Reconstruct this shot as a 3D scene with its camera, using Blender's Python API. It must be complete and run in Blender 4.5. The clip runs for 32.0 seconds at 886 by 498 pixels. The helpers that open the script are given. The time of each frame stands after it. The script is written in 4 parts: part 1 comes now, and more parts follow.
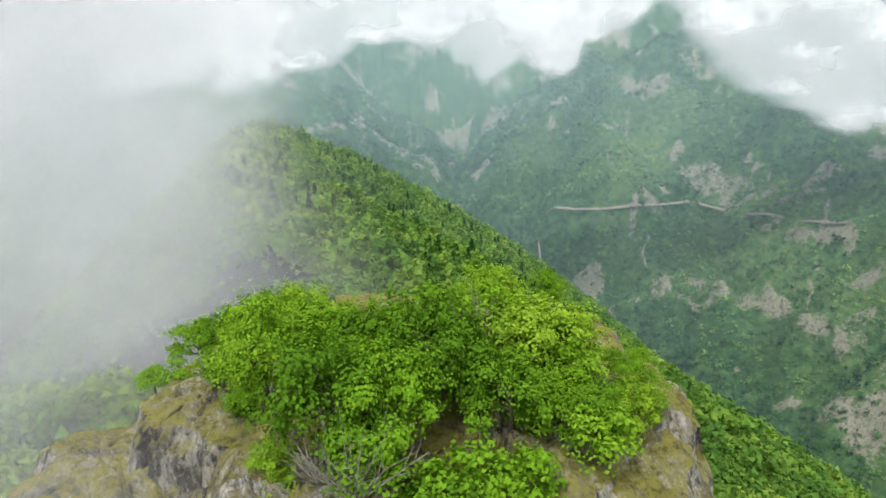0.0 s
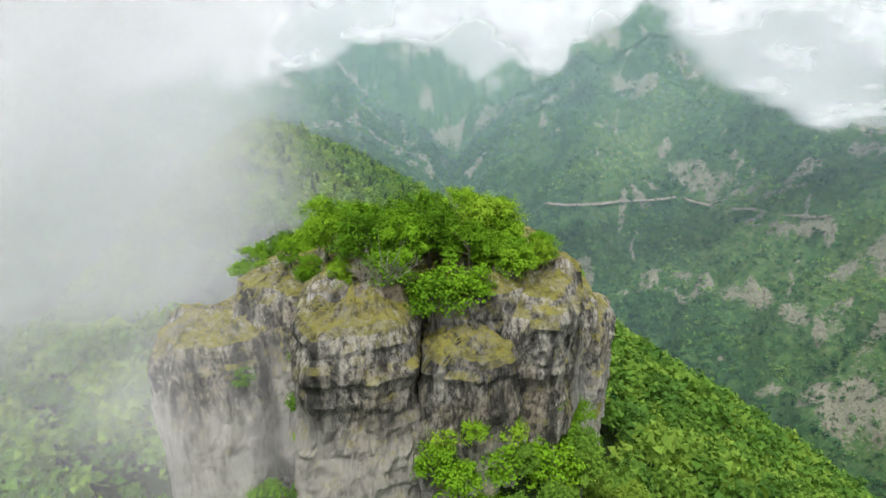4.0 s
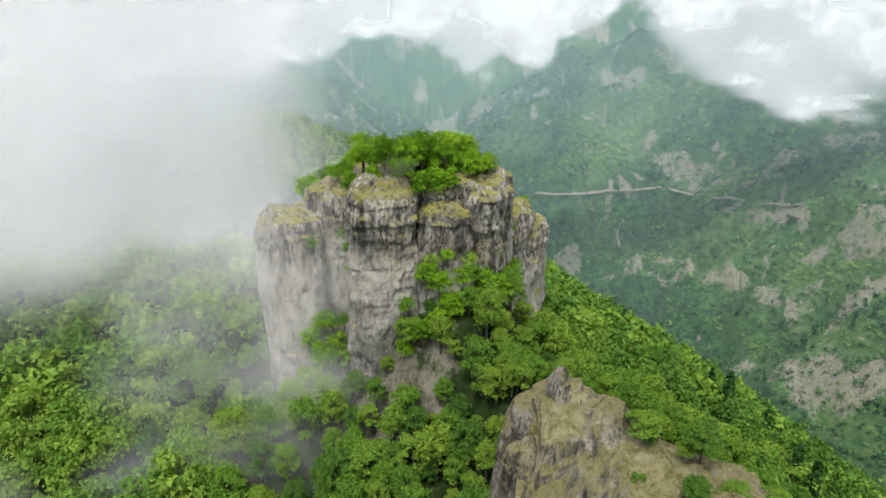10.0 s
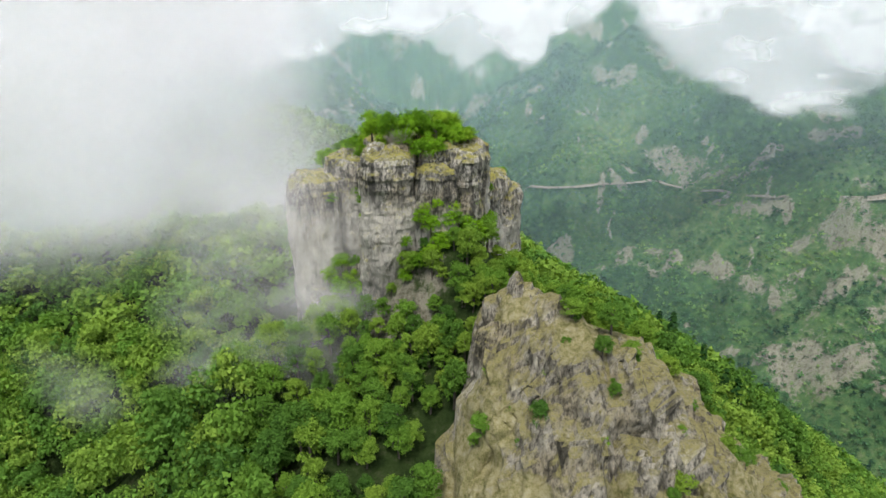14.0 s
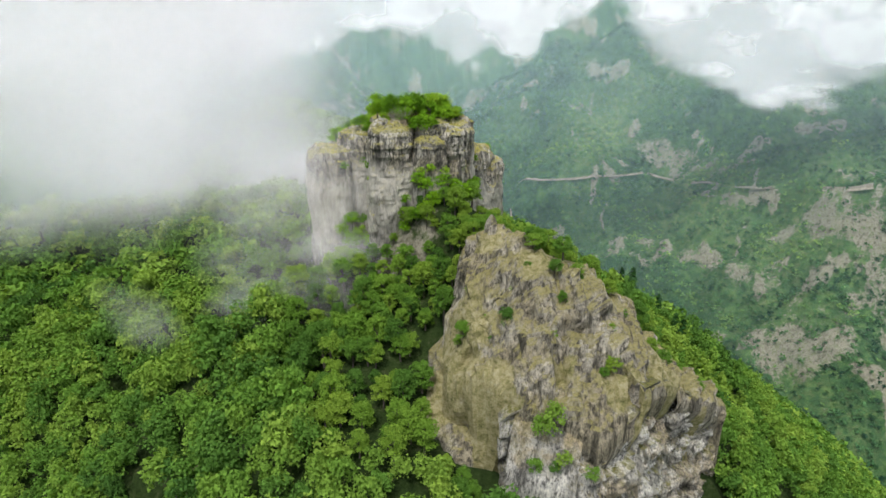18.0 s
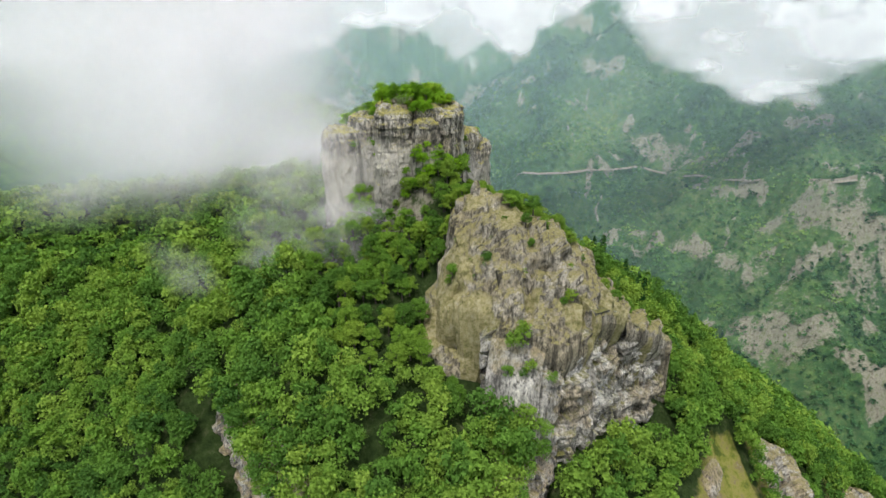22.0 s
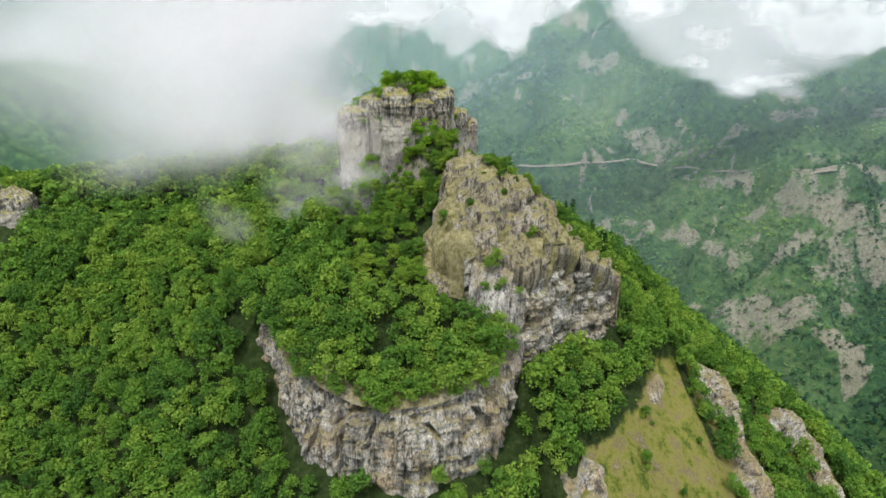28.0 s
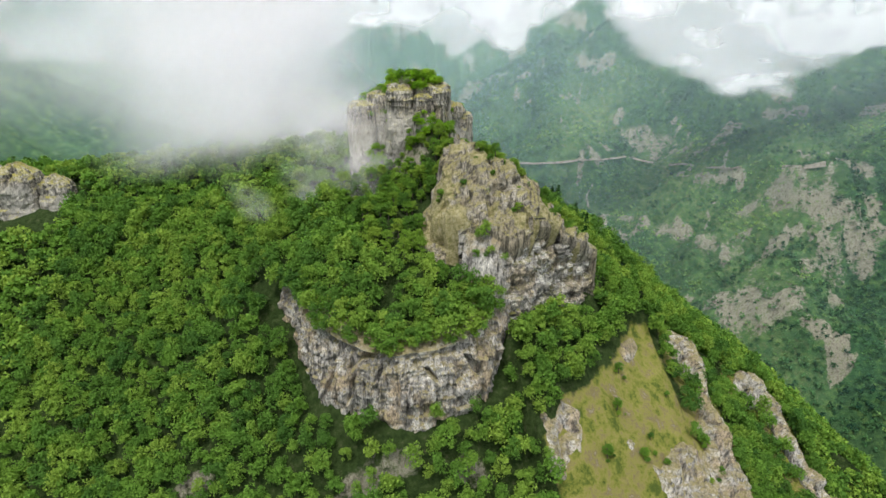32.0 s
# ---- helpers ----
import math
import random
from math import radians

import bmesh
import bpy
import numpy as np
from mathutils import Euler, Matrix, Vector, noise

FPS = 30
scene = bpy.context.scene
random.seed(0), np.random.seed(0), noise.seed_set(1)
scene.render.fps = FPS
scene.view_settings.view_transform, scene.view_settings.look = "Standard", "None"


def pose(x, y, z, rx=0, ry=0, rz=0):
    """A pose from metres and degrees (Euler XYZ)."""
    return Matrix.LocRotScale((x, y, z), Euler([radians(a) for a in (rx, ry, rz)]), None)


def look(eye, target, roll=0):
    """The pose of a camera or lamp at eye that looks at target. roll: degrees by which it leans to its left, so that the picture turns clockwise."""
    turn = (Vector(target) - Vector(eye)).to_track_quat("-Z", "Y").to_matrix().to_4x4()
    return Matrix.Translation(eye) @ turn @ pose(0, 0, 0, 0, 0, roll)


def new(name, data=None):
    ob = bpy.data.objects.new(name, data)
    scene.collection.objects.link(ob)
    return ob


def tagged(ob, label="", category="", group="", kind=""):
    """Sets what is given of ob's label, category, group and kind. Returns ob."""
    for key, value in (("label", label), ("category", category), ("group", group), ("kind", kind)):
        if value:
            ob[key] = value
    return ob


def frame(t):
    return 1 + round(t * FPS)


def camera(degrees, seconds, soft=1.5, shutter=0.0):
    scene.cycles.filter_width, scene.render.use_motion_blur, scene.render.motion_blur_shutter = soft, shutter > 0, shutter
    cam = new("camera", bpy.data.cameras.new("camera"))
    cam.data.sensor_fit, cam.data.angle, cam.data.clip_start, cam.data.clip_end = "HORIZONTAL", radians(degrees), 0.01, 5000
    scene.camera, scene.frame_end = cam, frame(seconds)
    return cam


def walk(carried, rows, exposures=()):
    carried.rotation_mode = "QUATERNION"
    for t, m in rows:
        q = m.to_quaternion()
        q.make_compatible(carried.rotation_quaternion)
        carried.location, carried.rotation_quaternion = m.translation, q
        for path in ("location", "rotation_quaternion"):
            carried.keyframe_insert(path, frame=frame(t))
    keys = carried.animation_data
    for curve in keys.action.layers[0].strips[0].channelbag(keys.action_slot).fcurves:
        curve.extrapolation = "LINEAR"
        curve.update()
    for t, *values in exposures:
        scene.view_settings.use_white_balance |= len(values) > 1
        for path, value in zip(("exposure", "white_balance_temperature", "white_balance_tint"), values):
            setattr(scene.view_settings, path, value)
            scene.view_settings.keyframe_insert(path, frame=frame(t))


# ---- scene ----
cam = camera(75.02, 32.0)
# seconds, place in metres, heading, tilt down and lean in degrees
FLIGHT = [
    (0.0, 0.00, -40.00, 4.90, 1.13, 18.66, -0.18),
    (2.0, 0.06, -48.90, 4.90, 1.46, 18.66, -0.15),
    (4.0, 0.06, -58.70, 4.95, 1.73, 18.71, -0.11),
    (6.0, -0.03, -69.71, 5.07, 1.93, 18.82, -0.05),
    (8.0, -0.09, -80.33, 5.10, 2.13, 19.01, 0.04),
    (10.0, -0.12, -90.97, 5.14, 2.30, 19.21, 0.10),
    (12.0, -0.13, -101.93, 5.25, 2.44, 19.34, 0.11),
    (14.0, -0.08, -112.93, 5.18, 2.60, 19.50, 0.14),
    (16.0, -0.01, -123.98, 5.00, 2.75, 19.70, 0.18),
    (18.0, -0.07, -135.14, 4.94, 2.84, 19.88, 0.17),
    (20.0, -0.08, -146.40, 4.96, 2.89, 20.03, 0.15),
    (22.0, -0.01, -157.75, 5.04, 2.89, 20.15, 0.11),
    (24.0, 0.04, -168.90, 4.93, 2.88, 20.21, 0.04),
    (26.0, 0.06, -180.02, 4.76, 2.86, 20.27, -0.04),
    (28.0, 0.04, -191.26, 4.63, 2.83, 20.35, -0.08),
    (30.0, 0.04, -202.60, 4.84, 2.76, 20.37, -0.13),
    (32.0, 0.05, -214.01, 5.30, 2.68, 20.34, -0.18),
]


def flown(x, y, z, heading, down, lean):
    a, b = radians(heading), radians(down)
    return look((x, y, z), (x + math.sin(a) * math.cos(b), y + math.cos(a) * math.cos(b), z - math.sin(b)), lean)


walk(cam, [(row[0], flown(*row[1:])) for row in FLIGHT])

# ---- world
SUN_UP, SUN_TURN = radians(64), radians(150)
world = bpy.data.worlds.new("overcast_sky")
scene.world = world
world.use_nodes = True
wn = world.node_tree.nodes
sky = wn.new("ShaderNodeTexSky")
sky.sky_type, sky.sun_disc, sky.sun_elevation, sky.sun_rotation = "NISHITA", False, SUN_UP, SUN_TURN
sky.dust_density, sky.air_density = 3.0, 1.0
grey = wn.new("ShaderNodeHueSaturation")
grey.inputs["Saturation"].default_value = 0.45
world.node_tree.links.new(sky.outputs[0], grey.inputs["Color"])
world.node_tree.links.new(grey.outputs[0], wn["Background"].inputs[0])
wn["Background"].inputs[1].default_value = 0.152

sun_data = bpy.data.lights.new("sun", "SUN")
sun_data.energy, sun_data.angle, sun_data.color = 2.55, radians(12), (1.0, 0.97, 0.90)
sun = new("sun", sun_data)
sun.matrix_world = look((-math.sin(SUN_TURN) * 10, math.cos(SUN_TURN) * 10, 10 * math.tan(SUN_UP)), (0, 0, 0))
scene.view_settings.exposure = 0.0
scene.cycles.transparent_max_bounces = 64

# ---- noise and small helpers
_TABLE = np.random.RandomState(3).rand(4096)


def _hash(i, j, k):
    return _TABLE[(i * 1619 + j * 31337 + k * 6971 + ((i * j) & 1023) * 13) & 4095]


def vnoise(x, y, z):
    """Value noise in 0..1."""
    x, y, z = np.broadcast_arrays(x, y, z)
    i, j, k = (np.floor(a).astype(np.int64) for a in (x, y, z))
    f, g, h = x - i, y - j, z - k
    f, g, h = (a * a * (3 - 2 * a) for a in (f, g, h))
    out = 0
    for a in (0, 1):
        for b in (0, 1):
            for c in (0, 1):
                w = (f if a else 1 - f) * (g if b else 1 - g) * (h if c else 1 - h)
                out = out + w * _hash(i + a, j + b, k + c)
    return out


def fbm(x, y, z=0.0, octaves=4, gain=0.5):
    out, amp, total = 0, 1.0, 0.0
    x, y, z = np.asarray(x, float), np.asarray(y, float), np.asarray(z, float)
    for o in range(octaves):
        out = out + amp * vnoise(x * 2 ** o + 17.3 * o, y * 2 ** o + 5.1 * o, z * 2 ** o + 9.7 * o)
        total += amp
        amp *= gain
    return out / total


def ridged(x, y, z=0.0, octaves=4):
    out, amp, total = 0, 1.0, 0.0
    for o in range(octaves):
        out = out + amp * (1 - np.abs(2 * vnoise(x * 2 ** o + 3.3 * o, y * 2 ** o + 8.1 * o, z * 2 ** o + 1.7 * o) - 1))
        total += amp
        amp *= 0.5
    return out / total


def step(a, b, x):
    t = np.clip((x - a) / (b - a), 0, 1)
    return t * t * (3 - 2 * t)


def mesh_from(name, verts, faces, material=None, smooth=True):
    """A mesh from an array of corners and an array of faces, all with the same count of corners."""
    me = bpy.data.meshes.new(name)
    verts, faces = np.asarray(verts, np.float32), np.asarray(faces, np.int32)
    n, k = faces.shape
    me.vertices.add(len(verts))
    me.vertices.foreach_set("co", verts.ravel())
    me.loops.add(n * k)
    me.loops.foreach_set("vertex_index", faces.ravel())
    me.polygons.add(n)
    me.polygons.foreach_set("loop_start", np.arange(0, n * k, k, dtype=np.int32))
    me.polygons.foreach_set("use_smooth", np.full(n, smooth))
    me.update(calc_edges=True)
    if material:
        me.materials.append(material)
    return me


def grid_faces(nu, nv, wrap=False):
    u, v = np.meshgrid(np.arange(nu if wrap else nu - 1), np.arange(nv - 1), indexing="ij")
    u, v = u.ravel(), v.ravel()
    w = (u + 1) % nu
    return np.stack([u * nv + v, w * nv + v, w * nv + v + 1, u * nv + v + 1], 1)


def attribute(me, name, values):
    me.attributes.new(name, "FLOAT", "POINT").data.foreach_set("value", np.asarray(values, np.float32).ravel())


# ---- materials
def nodes_of(name):
    m = bpy.data.materials.new(name)
    m.use_nodes = True
    nt = m.node_tree
    return m, nt, nt.nodes["Principled BSDF"]


def node(nt, kind, **inputs):
    n = nt.nodes.new(kind)
    for key, value in inputs.items():
        n.inputs[key.replace("_", " ")].default_value = value
    return n


def noise_node(nt, scale, detail=4.0, rough=0.55, stretch=(1, 1, 1)):
    pos = nt.nodes.new("ShaderNodeNewGeometry")
    mp = nt.nodes.new("ShaderNodeMapping")
    mp.inputs["Scale"].default_value = stretch
    nt.links.new(pos.outputs["Position"], mp.inputs["Vector"])
    n = node(nt, "ShaderNodeTexNoise", Scale=scale, Detail=detail, Roughness=rough)
    nt.links.new(mp.outputs[0], n.inputs["Vector"])
    return n.outputs[0]


def ramp(nt, fac, stops):
    r = nt.nodes.new("ShaderNodeValToRGB")
    while len(r.color_ramp.elements) < len(stops):
        r.color_ramp.elements.new(0.5)
    for e, (p, c) in zip(r.color_ramp.elements, stops):
        e.position = p
        e.color = (*c, 1) if len(c) == 3 else c
    nt.links.new(fac, r.inputs[0])
    return r.outputs[0]


def mix(nt, fac, a, b, how="MIX"):
    m = nt.nodes.new("ShaderNodeMix")
    m.data_type, m.blend_type = "RGBA", how
    for sock, val in ((m.inputs[0], fac), (m.inputs[6], a), (m.inputs[7], b)):
        if isinstance(val, bpy.types.NodeSocket):
            nt.links.new(val, sock)
        else:
            sock.default_value = val if not isinstance(val, tuple) or len(val) == 4 else (*val, 1)
    return m.outputs[2]


def calc(nt, op, a, b=0.0, clamp=False):
    m = nt.nodes.new("ShaderNodeMath")
    m.operation, m.use_clamp = op, clamp
    for sock, val in zip(m.inputs, (a, b)):
        if isinstance(val, bpy.types.NodeSocket):
            nt.links.new(val, sock)
        else:
            sock.default_value = val
    return m.outputs[0]


def bump(nt, height, strength, distance, under=None):
    b = node(nt, "ShaderNodeBump", Strength=strength, Distance=distance)
    nt.links.new(height, b.inputs["Height"])
    if under:
        nt.links.new(under, b.inputs["Normal"])
    return b.outputs[0]


def upness(nt, low, high):
    """0 on steep faces, 1 on level ones, with a ragged limit."""
    g = nt.nodes.new("ShaderNodeNewGeometry")
    s = nt.nodes.new("ShaderNodeSeparateXYZ")
    nt.links.new(g.outputs["True Normal"], s.inputs[0])
    n = calc(nt, "ADD", s.outputs[2], calc(nt, "MULTIPLY", calc(nt, "SUBTRACT", calc(nt, "ADD", noise_node(nt, 0.5, 6), noise_node(nt, 0.11, 5)), 1.0), 0.95))
    r = nt.nodes.new("ShaderNodeMapRange")
    r.inputs["From Min"].default_value, r.inputs["From Max"].default_value = low, high
    nt.links.new(n, r.inputs[0])
    return r.outputs[0]


def rock_material(name, pale, dark, warm, moss, moss_low=0.5, moss_high=0.95, grain=1.0, run=(1, 1, 0.07), lichen=0.52):
    m, nt, p = nodes_of(name)
    streaks = noise_node(nt, 0.62 * grain, 8, 0.7, run)
    fine = noise_node(nt, 2.6 * grain, 9, 0.75, (1, 1, 0.5))
    patch = noise_node(nt, 0.16 * grain, 8, 0.7, (1, 1, 0.6))
    middle = tuple(0.45 * a + 0.55 * b for a, b in zip(dark, pale))
    c = ramp(nt, patch, [(0.38, middle), (0.5, pale), (0.60, tuple(min(0.8, 1.3 * a) for a in pale))])
    c = mix(nt, ramp(nt, noise_node(nt, 0.12 * grain, 6, 0.65), [(0.49, (0, 0, 0)), (0.58, (0.85, 0.85, 0.85))]), c, warm)
    c = mix(nt, ramp(nt, streaks, [(0.40, (0.9, 0.9, 0.9)), (0.50, (0.15, 0.15, 0.15)), (0.56, (0, 0, 0))]), c, dark)
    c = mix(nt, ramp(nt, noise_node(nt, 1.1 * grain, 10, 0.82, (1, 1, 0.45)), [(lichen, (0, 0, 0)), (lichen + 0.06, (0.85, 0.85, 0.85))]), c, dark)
    c = mix(nt, 1.0, c, ramp(nt, fine, [(0.36, (0.3, 0.3, 0.3)), (0.48, (0.95, 0.95, 0.95)), (0.64, (1.4, 1.38, 1.32))]), "MULTIPLY")
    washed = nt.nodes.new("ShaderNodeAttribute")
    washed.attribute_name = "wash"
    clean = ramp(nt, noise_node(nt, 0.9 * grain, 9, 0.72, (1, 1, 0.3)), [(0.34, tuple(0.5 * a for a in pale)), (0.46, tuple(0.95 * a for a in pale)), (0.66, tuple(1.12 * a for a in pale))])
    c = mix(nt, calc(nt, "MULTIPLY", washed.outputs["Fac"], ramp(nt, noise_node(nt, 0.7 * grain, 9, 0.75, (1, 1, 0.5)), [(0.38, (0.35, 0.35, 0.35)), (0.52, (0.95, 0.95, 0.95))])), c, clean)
    green = ramp(nt, noise_node(nt, 1.3 * grain, 9, 0.8), [(0.34, tuple(0.22 * a for a in moss)), (0.5, moss), (0.68, (0.33, 0.30, 0.15))])
    c = mix(nt, calc(nt, "MULTIPLY", upness(nt, moss_low, moss_high), ramp(nt, noise_node(nt, 2.2 * grain, 8, 0.8), [(0.34, (0.1, 0.1, 0.1)), (0.52, (1, 1, 1))])), c, green)
    turf = nt.nodes.new("ShaderNodeAttribute")
    turf.attribute_name = "turf"
    dry = ramp(nt, noise_node(nt, 0.9, 10, 0.8), [(0.36, (0.11, 0.125, 0.04)), (0.46, (0.28, 0.26, 0.11)), (0.54, (0.41, 0.37, 0.20)), (0.66, (0.50, 0.46, 0.33))])
    ragged = calc(nt, "ADD", turf.outputs["Fac"], calc(nt, "MULTIPLY", calc(nt, "SUBTRACT", noise_node(nt, 0.5, 8, 0.75), 0.5), 1.4))
    c = mix(nt, ramp(nt, ragged, [(0.42, (0, 0, 0)), (0.6, (0.92, 0.92, 0.92))]), c, dry)
    nt.links.new(c, p.inputs["Base Color"])
    p.inputs["Roughness"].default_value = 0.95
    p.inputs["Specular IOR Level"].default_value = 0.12
    b = bump(nt, noise_node(nt, 0.8 * grain, 9, 0.75, (1, 1, 0.3)), 1.0, 0.7)
    nt.links.new(bump(nt, fine, 0.9, 0.22, b), p.inputs["Normal"])
    return m


def leaf_material(name, dark, light, yellow, per="island"):
    m, nt, p = nodes_of(name)
    if per == "island":
        rnd = nt.nodes.new("ShaderNodeNewGeometry").outputs["Random Per Island"]
    else:
        rnd = nt.nodes.new("ShaderNodeObjectInfo").outputs["Random"]
    leaf = nt.nodes.new("ShaderNodeNewGeometry").outputs["Random Per Island"]
    tree = nt.nodes.new("ShaderNodeAttribute")
    tree.attribute_name = "tone"
    tone = calc(nt, "FRACT", calc(nt, "ADD", tree.outputs["Fac"], rnd if per != "island" else 0.0))
    c = ramp(nt, tone, [(0.0, dark), (0.5, light), (0.92, yellow), (1.0, light)])
    c = mix(nt, 1.0, c, ramp(nt, leaf, [(0.0, (0.74, 0.77, 0.72)), (1.0, (1.22, 1.18, 1.12))]), "MULTIPLY")
    nt.links.new(c, p.inputs["Base Color"])
    p.inputs["Roughness"].default_value = 0.8
    p.inputs["Specular IOR Level"].default_value = 0.1
    tr = nt.nodes.new("ShaderNodeBsdfTranslucent")
    nt.links.new(mix(nt, 1.0, c, (1.3, 1.25, 0.5), "MULTIPLY"), tr.inputs[0])
    ms = node(nt, "ShaderNodeMixShader", Fac=0.25)
    nt.links.new(p.outputs[0], ms.inputs[1])
    nt.links.new(tr.outputs[0], ms.inputs[2])
    nt.links.new(ms.outputs[0], nt.nodes["Material Output"].inputs[0])
    return m


def bark_material():
    m, nt, p = nodes_of("bark")
    c = ramp(nt, noise_node(nt, 6, 6, 0.7, (1, 1, 0.2)), [(0.3, (0.05, 0.04, 0.03)), (0.7, (0.17, 0.15, 0.12))])
    nt.links.new(c, p.inputs["Base Color"])
    p.inputs["Roughness"].default_value = 0.9
    return m


def ground_material():
    m, nt, p = nodes_of("mountain_ground")
    a = {}
    for key in ("grass", "rock", "far", "open"):
        n = nt.nodes.new("ShaderNodeAttribute")
        n.attribute_name = key
        a[key] = n.outputs["Fac"]
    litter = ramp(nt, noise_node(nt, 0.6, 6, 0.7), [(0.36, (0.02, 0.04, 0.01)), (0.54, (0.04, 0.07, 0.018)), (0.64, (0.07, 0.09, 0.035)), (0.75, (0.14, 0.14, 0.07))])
    meadow = ramp(nt, noise_node(nt, 0.16, 9, 0.78), [(0.38, (0.09, 0.13, 0.025)), (0.45, (0.22, 0.25, 0.045)), (0.52, (0.32, 0.30, 0.09)), (0.59, (0.24, 0.20, 0.10)), (0.66, (0.40, 0.36, 0.28))])
    stone = ramp(nt, noise_node(nt, 0.2, 10, 0.8, (1, 1, 0.5)), [(0.36, (0.05, 0.075, 0.04)), (0.44, (0.19, 0.18, 0.13)), (0.52, (0.34, 0.32, 0.255)), (0.58, (0.14, 0.17, 0.08)), (0.68, (0.46, 0.43, 0.35))])
    wood = ramp(nt, noise_node(nt, 0.09, 9, 0.75), [(0.3, (0.015, 0.055, 0.026)), (0.5, (0.04, 0.11, 0.04)), (0.66, (0.12, 0.22, 0.06)), (0.8, (0.22, 0.24, 0.1))])
    # the paler scrub colour also carries the painted sun patches of the far slope
    scrub = ramp(nt, noise_node(nt, 0.13, 9, 0.78), [(0.36, (0.04, 0.10, 0.04)), (0.48, (0.10, 0.19, 0.06)), (0.58, (0.19, 0.25, 0.09)), (0.66, (0.28, 0.26, 0.15))])
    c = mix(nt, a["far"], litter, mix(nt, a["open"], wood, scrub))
    rough_edge = calc(nt, "MULTIPLY", calc(nt, "SUBTRACT", noise_node(nt, 0.25, 8, 0.75), 0.5), 1.6)
    c = mix(nt, ramp(nt, calc(nt, "ADD", a["grass"], calc(nt, "MULTIPLY", rough_edge, 0.6)), [(0.38, (0, 0, 0)), (0.6, (1, 1, 1))]), c, meadow)
    c = mix(nt, ramp(nt, calc(nt, "ADD", a["rock"], rough_edge), [(0.4, (0, 0, 0)), (0.6, (1, 1, 1))]), c, stone)
    nt.links.new(c, p.inputs["Base Color"])
    p.inputs["Roughness"].default_value = 0.95
    p.inputs["Specular IOR Level"].default_value = 0.15
    b = bump(nt, noise_node(nt, 0.12, 9, 0.75), 0.8, 4.0)
    nt.links.new(bump(nt, noise_node(nt, 1.5, 6, 0.7), 0.6, 0.3, b), p.inputs["Normal"])
    return m


def mist_material(name, colour=(0.8, 0.81, 0.82), scale=0.03, ragged=0.8, most=0.145):
    """Fine drops that scatter the light of the whole sky above, thinned by the sheet's own density."""
    m, nt, p = nodes_of(name)
    nt.nodes.remove(p)
    dens = nt.nodes.new("ShaderNodeAttribute")
    dens.attribute_name = "thickness"
    n = calc(nt, "MULTIPLY", calc(nt, "SUBTRACT", noise_node(nt, scale, 6, 0.6), 0.5), ragged)
    d = dens.outputs["Fac"]
    body = calc(nt, "MULTIPLY", d, 1.6)
    alpha = calc(nt, "MINIMUM", calc(nt, "ADD", d, calc(nt, "MULTIPLY", n, body), True), most)
    up = node(nt, "ShaderNodeCombineXYZ", X=0.0, Y=-0.25, Z=0.97)
    down = node(nt, "ShaderNodeCombineXYZ", X=0.0, Y=0.25, Z=-0.97)
    df = node(nt, "ShaderNodeBsdfDiffuse", Color=(*colour, 1))
    tl = node(nt, "ShaderNodeBsdfTranslucent", Color=(*colour, 1))
    nt.links.new(up.outputs[0], df.inputs["Normal"])
    nt.links.new(down.outputs[0], tl.inputs["Normal"])
    both = nt.nodes.new("ShaderNodeAddShader")
    nt.links.new(df.outputs[0], both.inputs[0])
    nt.links.new(tl.outputs[0], both.inputs[1])
    clear = nt.nodes.new("ShaderNodeBsdfTransparent")
    ms = nt.nodes.new("ShaderNodeMixShader")
    nt.links.new(alpha, ms.inputs[0])
    nt.links.new(clear.outputs[0], ms.inputs[1])
    nt.links.new(both.outputs[0], ms.inputs[2])
    nt.links.new(ms.outputs[0], nt.nodes["Material Output"].inputs[0])
    return m


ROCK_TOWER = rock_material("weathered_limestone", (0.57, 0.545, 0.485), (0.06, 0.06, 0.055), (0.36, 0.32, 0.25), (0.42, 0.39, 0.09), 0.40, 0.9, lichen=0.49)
ROCK_CLIFF = rock_material("pale_limestone", (0.62, 0.60, 0.56), (0.085, 0.082, 0.078), (0.50, 0.40, 0.27), (0.33, 0.29, 0.14), 0.40, 0.9)
ROCK_BANDED = rock_material("banded_limestone", (0.66, 0.64, 0.59), (0.10, 0.098, 0.09), (0.46, 0.39, 0.28), (0.19, 0.19, 0.055), 0.5, 0.95, 1.0, (0.16, 0.16, 0.9))
ROCK_SLOPE = rock_material("bare_stony_slope", (0.44, 0.41, 0.345), (0.075, 0.07, 0.057), (0.37, 0.325, 0.23), (0.34, 0.31, 0.13), 0.42, 0.85)
LEAF_TOP = leaf_material("fresh_leaves", (0.11, 0.25, 0.016), (0.20, 0.40, 0.022), (0.30, 0.48, 0.04), "object")
LEAF_WOOD = leaf_material("forest_leaves", (0.07, 0.165, 0.03), (0.145, 0.285, 0.038), (0.23, 0.355, 0.05), "object")
LEAF_STUFF = leaf_material("woodland_leaves", (0.062, 0.155, 0.034), (0.142, 0.285, 0.045), (0.25, 0.385, 0.065))
LEAF_FAR = leaf_material("distant_leaves", (0.017, 0.066, 0.038), (0.09, 0.22, 0.085), (0.30, 0.46, 0.13))
NEEDLES = leaf_material("dark_needles", (0.018, 0.065, 0.016), (0.028, 0.085, 0.02), (0.04, 0.10, 0.025))
BARK = bark_material()
GROUND = ground_material()

